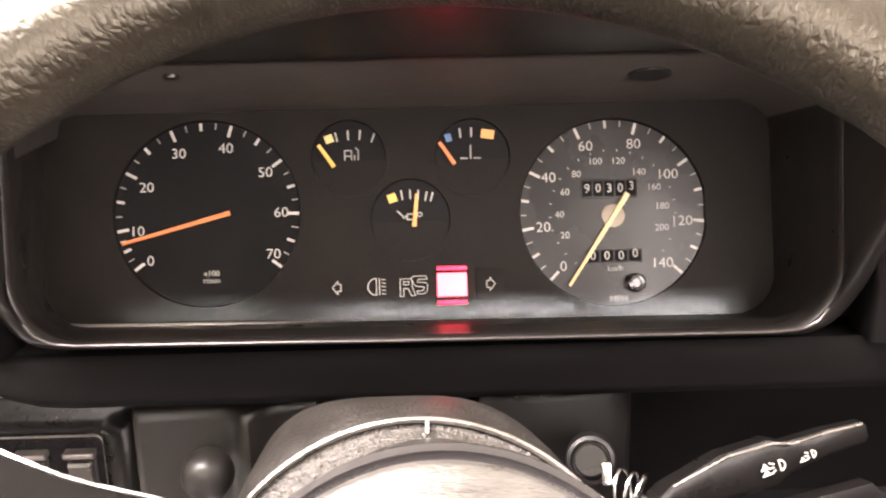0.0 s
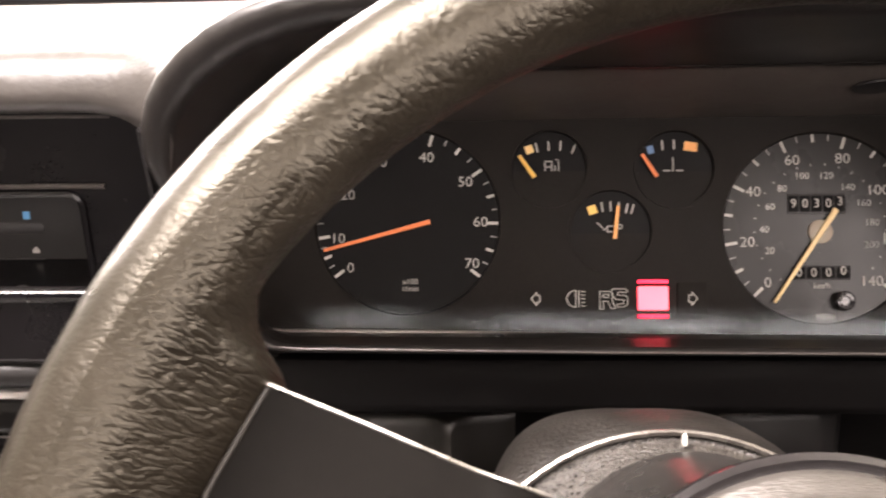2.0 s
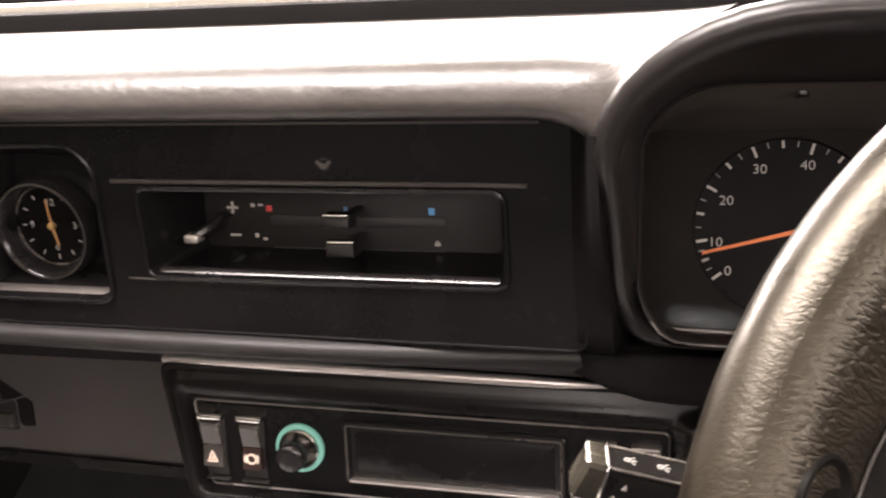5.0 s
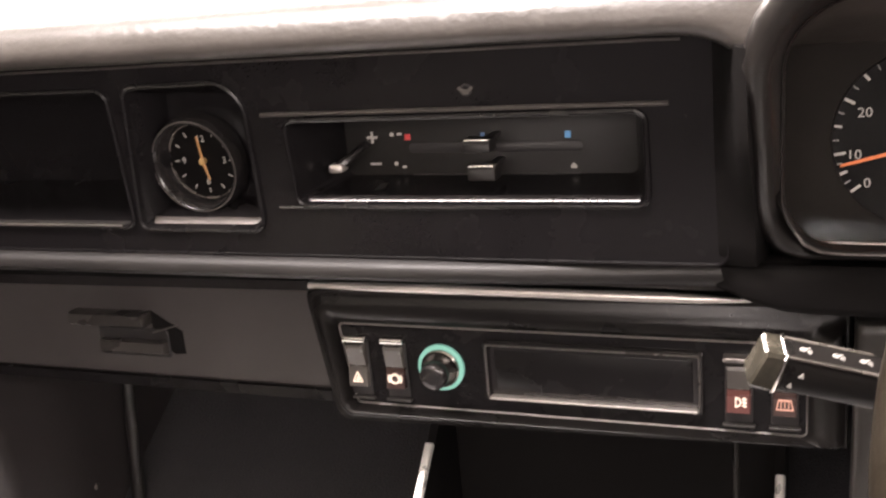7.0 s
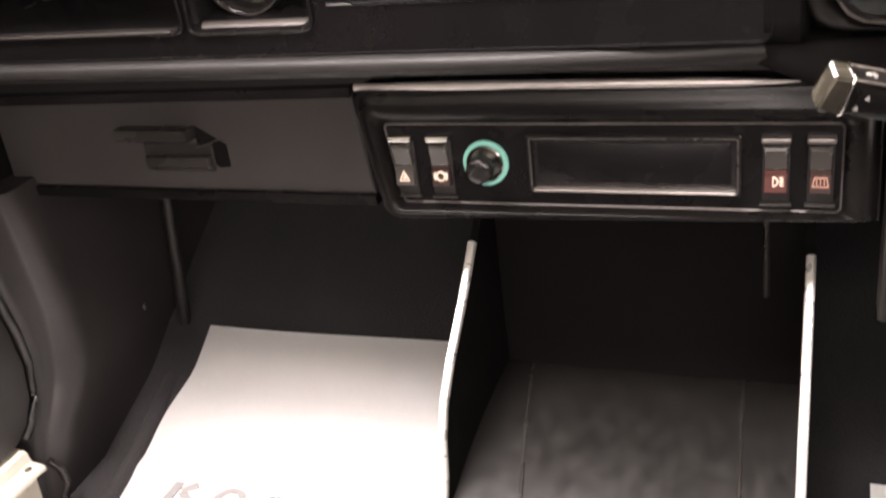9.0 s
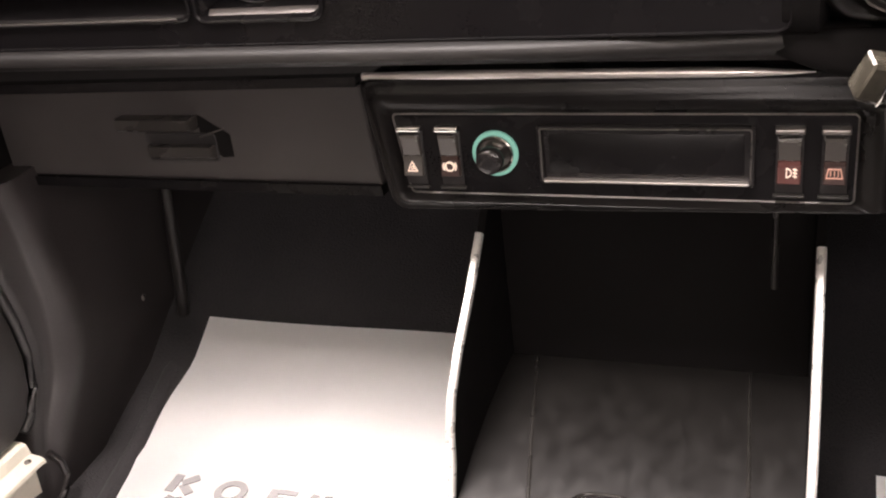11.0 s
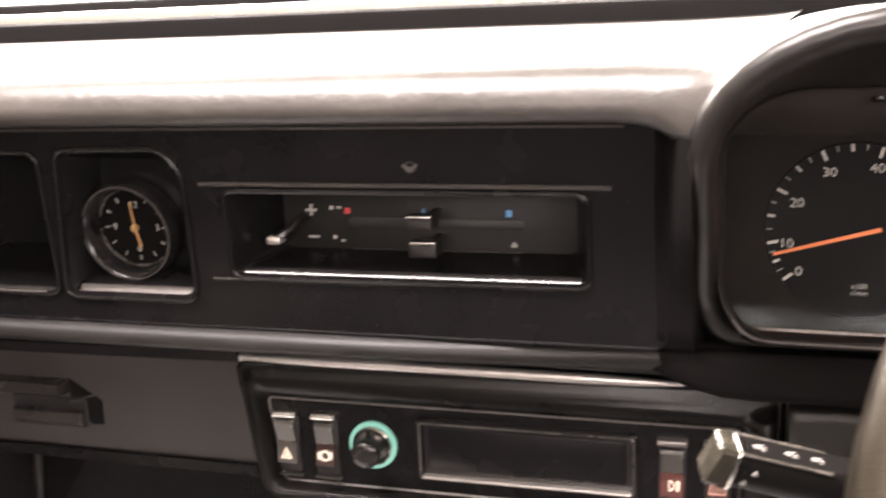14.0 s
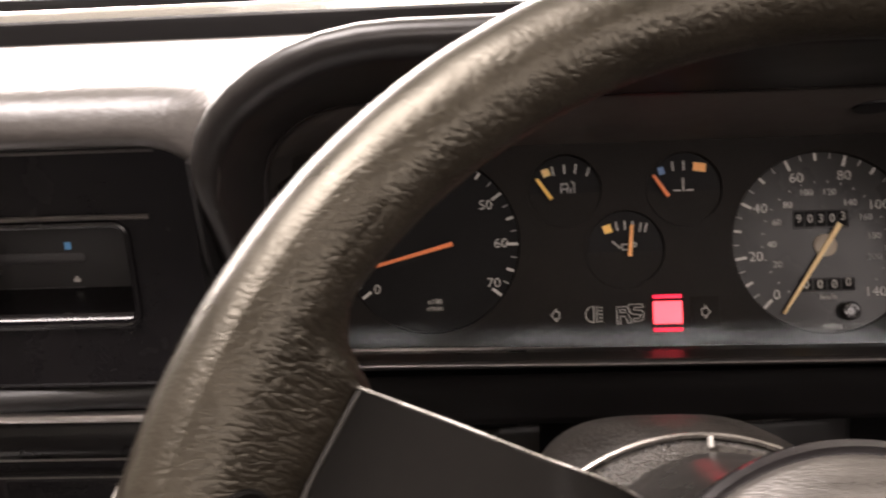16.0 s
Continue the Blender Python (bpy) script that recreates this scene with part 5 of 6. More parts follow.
# leather sleeve where the spoke meets the rim, and the flat spoke plate
SLEEVE = [(-11.3, 0.1661), (-5.3, 0.165), (-2.3, 0.1585), (3.4, 0.1551), (9.4, 0.1544), (17.1, 0.1534), (23.0, 0.1515), (28.3, 0.1509), (29.1, 0.1517), (29.7, 0.1539), (30.6, 0.158), (31.9, 0.1615), (33.8, 0.1638), (37.0, 0.1655), (42.7, 0.1661)]
PLATE_TOP = [(-0.1636, 0.0721), (-0.1346, 0.0726), (-0.1086, 0.0621), (-0.0836, 0.0521), (-0.0646, 0.0471), (-0.0506, 0.0396), (0.0014, 0.0391)]


def taut(x, gap, w, side):
    """Height of the leather that is stretched from the rim to the spoke, x inwards from the rim's centre line."""
    r = RT + 0.0004
    on_rim = math.sqrt(max(0.0, r * r - gap * gap))
    end = w * (DISH + side * 0.0100) + (1 - w) * side * on_rim
    far = math.hypot(gap, end)
    if far <= r * 1.0001:
        return side * math.sqrt(max(0.0, r * r - x * x))
    a = math.atan2(end, gap) + side * math.acos(r / far)
    tx, tz = r * math.cos(a), r * math.sin(a)
    if x <= tx:
        return side * math.sqrt(max(0.0, r * r - x * x))
    return tz + (end - tz) * (x - tx) / max(1e-6, gap - tx)


def spoke(turn, mirror):
    m = Matrix.Rotation(radians(turn), 4, "Z") @ Matrix.Diagonal((-1 if mirror else 1, 1, 1, 1))
    def put(loop, z):
        return [tuple(m @ Vector((x, y, z))) for x, y in loop]
    ka, kr = [p[0] for p in SLEEVE], [p[1] for p in SLEEVE]
    angles = [-11 + 54 * i / 120 for i in range(121)]
    steps = [0.0, 0.1, 0.2, 0.3, 0.4, 0.5, 0.6, 0.7, 0.8, 0.86, 0.9, 0.94, 0.97, 0.99, 1.0]
    rows = []
    for a in angles:
        rin = float(np.interp(a, ka, kr))
        gap, row = RW - rin, []
        s1 = max(0.0, 1 - 0.005 / gap)
        w = min(1.0, max(0.0, (gap - 0.0145) / 0.010))
        ends = {}
        for s in steps:
            top, low = taut(s * gap, gap, w, 1), taut(s * gap, gap, w, -1)
            if s > s1:
                mid, half = (top + low) / 2, (top - low) / 2
                half *= math.sqrt(max(0.0, 1 - ((s - s1) / (1 - s1)) ** 2))
                top, low = mid + half, mid - half
            ends[s] = (top, low)
        for side in (0, 1):
            for s in (steps if side == 0 else steps[-2::-1]):
                r = RW - s * gap
                row.append(tuple(m @ Vector((-r * math.cos(radians(a)), r * math.sin(radians(a)), ends[s][side]))))
        rows.append(row)
    n = len(rows[0])
    vs = [p for row in rows for p in row]
    fs = [(k * n + i, k * n + i + 1, (k + 1) * n + i + 1, (k + 1) * n + i) for k in range(len(rows) - 1) for i in range(n - 1)]
    arcs = [s * 0.028 for s in steps] + [(2 - s) * 0.028 for s in steps[-2::-1]]
    flip = 1 if mirror else -1
    us = [tuple((RW * radians(flip * angles[v // n]) + (0.0 if mirror else RW * math.pi), RT * math.pi / 2 + arcs[v % n]) for v in f) for f in fs]
    ob = uv_mesh("sleeve", vs, fs, us, LEATHER, wheel, "wrinkled leather sleeve")
    # turned hem along the sleeve's end
    hem = []
    for a in range(2, 30, 2):
        r = float(np.interp(a, ka, kr)) + 0.0009
        hem.append(m @ Vector((-r * math.cos(radians(a)), r * math.sin(radians(a)), DISH + 0.0094)))
    bm = bmesh.new()
    tube(bm, hem, 0.0008, 8)
    part("hem", bm, HEM, ob, "paler rubbed hem", None, 60)
    # dark thumb hollow pressed into the sleeve
    rad, ang = 0.1625, 11.5
    out = Vector((-math.cos(radians(ang)), math.sin(radians(ang)), 0))
    gap = RW - 0.1530
    slope = math.atan2(taut(RW - rad - 0.003, gap, 1, 1) - taut(RW - rad + 0.003, gap, 1, 1), 0.006)
    u = (out * math.cos(slope) + Vector((0, 0, 1)) * math.sin(slope)).normalized()
    v = Vector((-out.y, out.x, 0))
    nz = u.cross(v)
    nz = nz if nz.z > 0 else -nz
    c = out * rad + Vector((0, 0, taut(RW - rad, gap, 1, 1) + 0.0004))
    bm = bmesh.new()
    loft(bm, [[tuple(m @ (c + u * (k * 0.0105 * math.cos(2 * math.pi * i / 40)) + v * (k * 0.0125 * math.sin(2 * math.pi * i / 40)) + nz * h)) for i in range(40)] for k, h in ((1.12, -0.0012), (1.04, 0.0006), (0.96, 0.0008), (0.86, 0.0), (0.7, -0.0005), (0.3, -0.0004))], False, True)
    part("thumb_hollow", bm, SPOKE, ob, "dark smooth thumb hollow")
    bm = bmesh.new()
    xs = [-0.165, -0.136, -0.11, -0.095, -0.086, -0.08, -0.074, -0.068, -0.062, -0.056, -0.05, -0.044, -0.02, 0.0]
    cols, edge = [], []
    for x in xs:
        yt = float(np.interp(x, [p[0] for p in PLATE_TOP], [p[1] for p in PLATE_TOP]))
        yb = float(np.interp(x, [-0.165, -0.10, -0.05, 0.0], [0.0, -0.02, -0.03, -0.03]))
        k = max(0.0, min(1.0, (x + 0.088) / 0.048))
        z = DISH - 0.040 * k * k * (3 - 2 * k)
        cols.append([tuple(m @ Vector(p)) for p in ((x, yt, z + 0.005), (x, yt, z + 0.0086), (x, yt - 0.0006, z + 0.0092), (x, yb, z + 0.0092), (x, yb, z + 0.005))])
        if -0.14 < x < -0.04:
            edge.append(tuple(m @ Vector((x, yt + 0.0002, z + 0.0085))))
    loft(bm, cols, True, True)
    sp = part("spoke", bm, SPOKE, wheel, "flat black painted spoke")
    bm = bmesh.new()
    tube(bm, edge, 0.0007, 6)
    part("worn_edge", bm, BARE, sp, "edge rubbed to bare metal")


spoke(0, False)
spoke(-14, True)
bm = bmesh.new()
lathe(bm, [(0.0650, -0.069), (0.0662, -0.047), (0.0656, -0.0425), (0.0636, -0.0410), (0.0618, -0.0422)], 72, -0.0004, -0.0045)
part("hub_ring", bm, GLOSS, wheel, "glossy black ring")
bm = bmesh.new()
lathe(bm, [(0.0622, -0.051), (0.0616, -0.0425), (0.0595, -0.0395), (0.047, -0.0350), (0.028, -0.0315), (0.010, -0.0305)], 72, -0.0004, -0.0045)
part("horn_pad", bm, PAD, wheel, "rubbed dark horn pad")

# ---- steering column ----
COL = SW @ at(-0.0046, -0.0097, 0.0125)
col = thing("steering_column", COL, "grained black plastic steering column shroud", "steering column")


def oval(rx, ry, z, cx=0.0, cyy=0.0, n=72):
    return [(cx + rx * math.cos(2 * math.pi * i / n), cyy + ry * math.sin(2 * math.pi * i / n), z) for i in range(n)]


def column_loop(r, z, cx=-0.009, cyy=-0.018):
    return oval(r, r, z, cx, cyy)


def dome_loop(k, z, grow=1.0, n=72):
    """The shroud's section: k = 0 the round mouth, k = 1 a box with a tight and an easy shoulder."""
    out = []
    for i in range(n):
        c, q = math.cos(2 * math.pi * i / n), math.sin(2 * math.pi * i / n)
        e = 2 / (2.4 if c > 0 else 4.2)
        bx = -0.0075 + grow * (0.084 if c > 0 else 0.083) * math.copysign(abs(c) ** e, c)
        by = -0.010 + grow * 0.121 * math.copysign(abs(q) ** e, q)
        out.append(((-0.007 + 0.0985 * c) * (1 - k) + bx * k, (-0.0025 + 0.0985 * q) * (1 - k) + by * k, z))
    return out


MOUTH = (-0.007, -0.0025)
bm = bmesh.new()
loft(bm, [column_loop(0.0955, -0.236, *MOUTH), column_loop(0.0970, -0.2372, *MOUTH), dome_loop(0.0, -0.2385), dome_loop(0.12, -0.2415), dome_loop(0.35, -0.248), dome_loop(0.7, -0.260), dome_loop(0.95, -0.275), dome_loop(1.0, -0.290), dome_loop(1.0, -0.345, 1.01), dome_loop(1.0, -0.48, 1.02)], False, True)
part("shroud", bm, COLUMN, col, "lightly grained black shroud", None, 60)
# pale metal ring paints the white arc reflected on the plastic edge
bm = bmesh.new()
loft(bm, [column_loop(0.0985, -0.2385, *MOUTH), column_loop(0.0990, -0.2360, *MOUTH), column_loop(0.0984, -0.2340, *MOUTH), column_loop(0.0972, -0.2334, *MOUTH), column_loop(0.0960, -0.2344, *MOUTH), column_loop(0.0955, -0.2375, *MOUTH)])
part("rolled_edge", bm, WORN_GLINT, col, "front edge in a pale highlight colour")
bm = bmesh.new()
loft(bm, [column_loop(0.0962, -0.2365, *MOUTH), column_loop(0.0900, -0.2362, -0.006, 0.0010), column_loop(0.0780, -0.2325, -0.004, 0.0100), column_loop(0.0640, -0.2260, -0.001, 0.0205)])
part("grained_collar", bm, GRAINED, col)
bm = bmesh.new()
loft(bm, [column_loop(0.0640, -0.2300, -0.001, 0.0205), column_loop(0.0646, -0.2215, -0.001, 0.0209), column_loop(0.0636, -0.2190, -0.001, 0.0209), column_loop(0.0575, -0.160, 0.0015, 0.0150), column_loop(0.0535, -0.110, 0.0042, 0.0090), column_loop(0.0515, -0.058, 0.0042, 0.0067)], True, True)
part("boss", bm, SMOOTH, col, "smooth grey boss behind the wheel")
bm = bmesh.new()
rbox(bm, -0.0025, 0.0912, 0.0014, 0.0055, -0.2370, -0.2290, 0.0006, 0.0004)
part("index_mark", bm, PRINT, col)

# cowls beside the column
t_ = thing("cowl_panel", at(-0.12, 0.60, 0.48), "satin black cowl panel that carries the choke knob", "dash panel", "cowl panels")
bm = bmesh.new()
sec = [(-0.162, 0.634), (-0.162, 0.6085), (-0.160, 0.6055), (-0.156, 0.6050), (-0.130, 0.6075), (-0.106, 0.6070), (-0.098, 0.6030), (-0.0935, 0.5965), (-0.089, 0.5960), (-0.084, 0.6030), (-0.074, 0.612), (-0.050, 0.618), (-0.050, 0.634)]
loft(bm, [[(x, y + d, z) for x, y in sec] for z, d in ((0.46, 0.006), (0.55, 0.002), (0.60, 0.0), (0.628, 0.0), (0.6345, 0.001), (0.6370, 0.004))], True, True)
wpart("panel", bm, COWL, t_, "", 50)
bm = bmesh.new()
rbox(bm, -0.113, 0.6195, 0.098, 0.020, 0.6372, 0.6425, 0.003, 0.001)
wpart("top_ledge", bm, PITCH, t_, "thin dark ledge over the panel")
t_ = thing("cowl_panel", at(0.10, 0.60, 0.48), "dull black cowl panel behind the ignition lock", "dash panel", "cowl panels")
bm = bmesh.new()
sec = [(0.050, 0.65), (0.052, 0.612), (0.066, 0.606), (0.090, 0.606), (0.130, 0.610), (0.143, 0.614), (0.148, 0.620), (0.148, 0.65)]
loft(bm, [[(x, y + d, z) for x, y in sec] for z, d in ((0.46, 0.0), (0.60, 0.0), (0.634, 0.0), (0.640, 0.003), (0.642, 0.008))], True, True)
wpart("panel", bm, DULL, t_, "", 50)
# added tube draws the bright line on the panel's top edge
bm = bmesh.new()
tube(bm, [(0.072, 0.6030, 0.6405), (0.110, 0.6040, 0.6425), (0.152, 0.6080, 0.6450)], 0.0012, 8)
wpart("edge", bm, WORN_GLINT, t_, "thin highlight along the upper edge")
chk = thing("choke_knob", facing(-0.1118, 0.600, 0.6065, 0), "round satin black choke knob on the cowl", "knob")
bm = bmesh.new()
lathe(bm, [(0.006, 0.0), (0.006, 0.006), (0.0110, 0.0075), (0.0142, 0.0115), (0.0157, 0.017), (0.0157, 0.021), (0.0146, 0.0265), (0.0120, 0.0310), (0.0085, 0.0335), (0.004, 0.0347)], 40)
part("knob", bm, COWL, chk)

# ---- stalks ----
def stalk(pts, hs, ts, label, lean=0.25):
    """A flat stalk along points in world axes; hs: half heights, ts: half thicknesses."""
    st = thing("column_stalk", at(*pts[0]), label, "column stalk", "column stalks")
    pts = [Vector(p) for p in pts]
    loops = []
    for k, p in enumerate(pts):
        d = (pts[min(k + 1, len(pts) - 1)] - pts[max(k - 1, 0)]).normalized()
        side = d.cross(Vector((0, lean, 1))).normalized()
        up = side.cross(d)
        h, t = hs[k], ts[k]
        loops.append([p + up * (h * v) + side * (t * u) for u, v in ((1, 0.7), (0.75, 1), (-0.75, 1), (-1, 0.7), (-1, -0.7), (-0.75, -1), (0.75, -1), (1, -0.7))])
    bm = bmesh.new()
    loft(bm, loops, True, True)
    wpart("arm", bm, MOULD, st, "glossy black arm", 40)
    return st


rs = stalk([(0.085, 0.47, 0.585), (0.150, 0.520, 0.614), (0.180, 0.527, 0.626), (0.205, 0.530, 0.632), (0.214, 0.531, 0.634), (0.235, 0.533, 0.641), (0.256, 0.535, 0.6455), (0.2585, 0.535, 0.646)], [0.008, 0.011, 0.0125, 0.0125, 0.0085, 0.0068, 0.0058, 0.004], [0.008, 0.008, 0.008, 0.008, 0.006, 0.006, 0.005, 0.004], "glossy black lighting stalk with white lamp symbols")
# added tube paints the glint along the glossy arm's top edge
bm = bmesh.new()
tube(bm, [(0.150, 0.5150, 0.6258), (0.180, 0.5210, 0.6392), (0.205, 0.5235, 0.6450), (0.211, 0.5250, 0.6440), (0.216, 0.5260, 0.6430), (0.235, 0.5280, 0.6482), (0.255, 0.5305, 0.6515)], 0.0009, 6)
wpart("top_edge", bm, WORN_GLINT, rs, "edge highlight in pale metal")
SF = facing(0.207, 0.5195, 0.634, 12) @ Matrix.Rotation(radians(18), 4, "Z") @ Matrix.Diagonal((0.85, 0.85, 1, 1))
bm = bmesh.new()
for x, s in ((0.0, 1.0), (0.0215, 0.7)):
    for k in (0, 1) if x == 0 else (0,):
        flat(bm, [(x - 0.0115 * s, -0.004 * s + 0.004 * s * k), (x - 0.0055 * s, -0.004 * s + 0.004 * s * k), (x - 0.008 * s, 0.0005 * s + 0.004 * s * k)], 0, 0.0004)
    ring(bm, x + 0.001, 0, 0.0028 * s, 0.0038 * s, 0, 0.0004, 14, -90, 90)
    bar(bm, x + 0.001, 0, 0.0009, 0.0072 * s, 0, 0, 0.0004)
    for a in (150, 180, 210):
        bar(bm, x + 0.001 + 0.0055 * s * math.cos(radians(a)), 0.0055 * s * math.sin(radians(a)), 0.0036 * s, 0.0008, a, 0, 0.0004)
part("symbol", bm, PRINT, rs, "white lamp symbols", rs.matrix_world.inverted() @ SF)
stalk([(0.09, 0.45, 0.560), (0.17, 0.50, 0.592), (0.215, 0.520, 0.600), (0.262, 0.53, 0.606), (0.268, 0.53, 0.603), (0.31, 0.535, 0.606)], [0.008, 0.010, 0.011, 0.011, 0.008, 0.007], [0.008, 0.008, 0.008, 0.008, 0.006, 0.005], "glossy black wiper stalk below the lighting stalk")

LP = [Vector(p) for p in ((-0.045, 0.375, 0.690), (-0.12, 0.335, 0.716), (-0.165, 0.319, 0.7255), (-0.1985, 0.3115, 0.7345))]
ls = stalk(LP, [0.008, 0.0080, 0.0080, 0.0078], [0.007, 0.0070, 0.0072, 0.0072], "glossy black indicator stalk with worn metal end and white symbols", -0.18)
ld = (LP[3] - LP[2]).normalized()
lside = ld.cross(Vector((0, -0.18, 1))).normalized()
lup = lside.cross(ld)


def end_loop(out_top, out_low, h, t):
    """A section of the stalk's slanting end: its foot reaches further out than its top."""
    return [LP[3] + lup * (h * v) + lside * (t * u) + ld * (out_top if v > 0 else out_low) for u, v in ((1, 0.8), (0.85, 1), (-0.85, 1), (-1, 0.8), (-1, -0.8), (-0.85, -1), (0.85, -1), (1, -0.8))]


bm = bmesh.new()
loft(bm, [end_loop(-0.0008, -0.0008, 0.0080, 0.0074), end_loop(0.0005, 0.0015, 0.0084, 0.0078), end_loop(0.0066, 0.0090, 0.0082, 0.0076), end_loop(0.0076, 0.0100, 0.0072, 0.0066)], True, True)
wpart("end_cap", bm, surface("worn_dark_end", (0.052, 0.047, 0.036), 0.24, 0.4, grain=400, bump=0.1, wear=90, vary=0.4), ls, "worn dark metal end", 25)
# bright rim and edge tubes paint the glints on the stalk's end
bm = bmesh.new()
rim = end_loop(0.0002, 0.0008, 0.0086, 0.0080)
tube(bm, rim + rim[:1], 0.0006, 6)
wpart("end_rim", bm, CHROME, ls, "bright glint rim")
for u in (0.96, -0.96):
    bm = bmesh.new()
    tube(bm, [LP[3] + lup * 0.0076 + lside * (0.0070 * u) - ld * k for k in (0.001, 0.02, 0.034)], 0.0007, 6)
    wpart("edge", bm, WORN_GLINT, ls, "edge highlight in pale metal")
# symbols lie on the flat top, small arrows on the driver's side
TOPM = Matrix(((-ld.x, lside.x, lup.x, 0), (-ld.y, lside.y, lup.y, 0), (-ld.z, lside.z, lup.z, 0), (0, 0, 0, 1)))
if TOPM.determinant() < 0:
    TOPM = TOPM @ Matrix.Diagonal((1, -1, 1, 1))
TOPM.translation = LP[3] + lup * 0.0079
bm = bmesh.new()
for x in (0.007, 0.019, 0.029):
    ring(bm, x, 0.0, 0.0007, 0.0012, 0.0, 0.0004, 14)
    for a in (-35, 0, 35):
        bar(bm, x + 0.0026 * math.cos(radians(a)), 0.0026 * math.sin(radians(a)), 0.0018, 0.0004, a, 0.0, 0.0004)
part("symbol", bm, DIM, ls, "white lamp symbols on the top", ls.matrix_world.inverted() @ TOPM)
near = 1 if lside.y < 0 else -1
FRM = Matrix(((-ld.x, lup.x, near * lside.x, 0), (-ld.y, lup.y, near * lside.y, 0), (-ld.z, lup.z, near * lside.z, 0), (0, 0, 0, 1)))
FRM.translation = LP[3] + lside * (near * 0.0072)
bm = bmesh.new()
flat(bm, [(0.0064, 0.0005), (0.0084, 0.0003), (0.0076, 0.0024)], -0.0002, 0.0006)
flat(bm, [(0.0034, -0.0045), (0.0054, -0.0047), (0.0046, -0.0026)], -0.0002, 0.0006)
part("arrow", bm, DIM, ls, "small pale arrows", ls.matrix_world.inverted() @ FRM)

# ---- ignition lock and keys ----
IG = facing(0.1107, 0.545, 0.627, 24) @ Matrix.Rotation(radians(-8), 4, "Y")
ign = thing("ignition_lock", IG, "black ignition lock on the column", "ignition lock")
bm = bmesh.new()
lathe(bm, [(0.0140, -0.05), (0.0142, -0.004), (0.0134, 0.0), (0.0112, 0.001), (0.0106, -0.002)], 32)
part("housing", bm, DULL, ign)
bm = bmesh.new()
lathe(bm, [(0.0094, -0.003), (0.0094, 0.002), (0.0085, 0.0035)], 28)
part("barrel", bm, SMOOTH, ign, "scratched metal barrel")
key = thing("key", IG @ at(0.006, -0.004, 0.003), "steel key on wire rings hanging from the lock", "key")
bm = bmesh.new()
rbox(bm, 0.002, -0.002, 0.005, 0.012, 0.0, 0.020, 0.001, 0.0005)
part("blade", bm, CHROME, key)
bm = bmesh.new()
for k, (x, y, z, rr_, ax) in enumerate(((0.010, -0.013, 0.015, 0.0135, 25), (0.014, -0.015, 0.017, 0.0140, 32), (0.017, -0.016, 0.014, 0.0145, 45))):
    q = Matrix.Translation((x, y, z)) @ Matrix.Rotation(radians(ax + 30), 4, "Y") @ Matrix.Rotation(radians(12 * k), 4, "X")
    tube(bm, [q @ Vector((rr_ * 0.6 * math.cos(2 * math.pi * i / 24), rr_ * math.sin(2 * math.pi * i / 24), 0.0004 * i / 24)) for i in range(25)], 0.0009, 8)
part("key_ring", bm, CHROME, key, "split wire rings")

# ---- centre console ----
con = thing("centre_console", at(-0.355, 0.6, 0.17), "black vinyl centre console with bright edge strips", "centre console")
STRIP = [(0.689, 0.473), (0.645, 0.434), (0.601, 0.401), (0.572, 0.372), (0.560, 0.345), (0.554, 0.313), (0.540, 0.278), (0.50, 0.20)]
for x0, x1, xs in ((-0.5075, -0.5000, -0.5045), (-0.2150, -0.2075, -0.2105)):
    bm = bmesh.new()
    prof = STRIP + [(0.50, 0.15), (0.80, 0.15), (0.80, 0.505), (0.72, 0.505)]
    loft(bm, [[(x, y, z) for y, z in prof] for x in (x0, x1)], True, True)
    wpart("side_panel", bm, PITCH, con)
    bm = bmesh.new()
    pts = [Vector((xs, y - 0.002, z + 0.002)) for y, z in STRIP]
    loops = []
    for k, p in enumerate(pts):
        d = (pts[min(k + 1, len(pts) - 1)] - pts[max(k - 1, 0)]).normalized()
        nrm = d.cross(Vector((1, 0, 0))).normalized()
        s = Vector((1, 0, 0))
        loops.append([p + s * a + nrm * b for a, b in ((-0.0040, -0.003), (-0.0036, 0.0010), (-0.0021, 0.0024), (0.0021, 0.0024), (0.0036, 0.0010), (0.0040, -0.003))])
    loft(bm, loops, True, True)
    wpart("edge_strip", bm, PLATED, con, "bright plated edge strip")
bm = bmesh.new()
prof = [(0.742, 0.313), (0.70, 0.3125), (0.65, 0.3085), (0.60, 0.2995), (0.55, 0.2860), (0.50, 0.2700), (0.44, 0.2500), (0.36, 0.235), (0.0, 0.225), (-0.4, 0.225), (-0.4, 0.15), (0.742, 0.15)]
rail(bm, prof, -0.500, -0.215)
SCUFF = surface("scuffed_black_vinyl", (0.0100, 0.0091, 0.0085), 0.34, grain=170, bump=0.03, vary=0.25, wear=75, rough_vary=0.05, dist=0.0006, spec=0.8, stretch=(1, 0.6, 1))
wpart("tunnel_cover", bm, SCUFF, con, "scuffed vinyl tunnel cover", 60)
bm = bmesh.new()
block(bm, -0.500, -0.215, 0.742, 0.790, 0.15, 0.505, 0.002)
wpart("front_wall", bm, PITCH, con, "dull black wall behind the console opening")
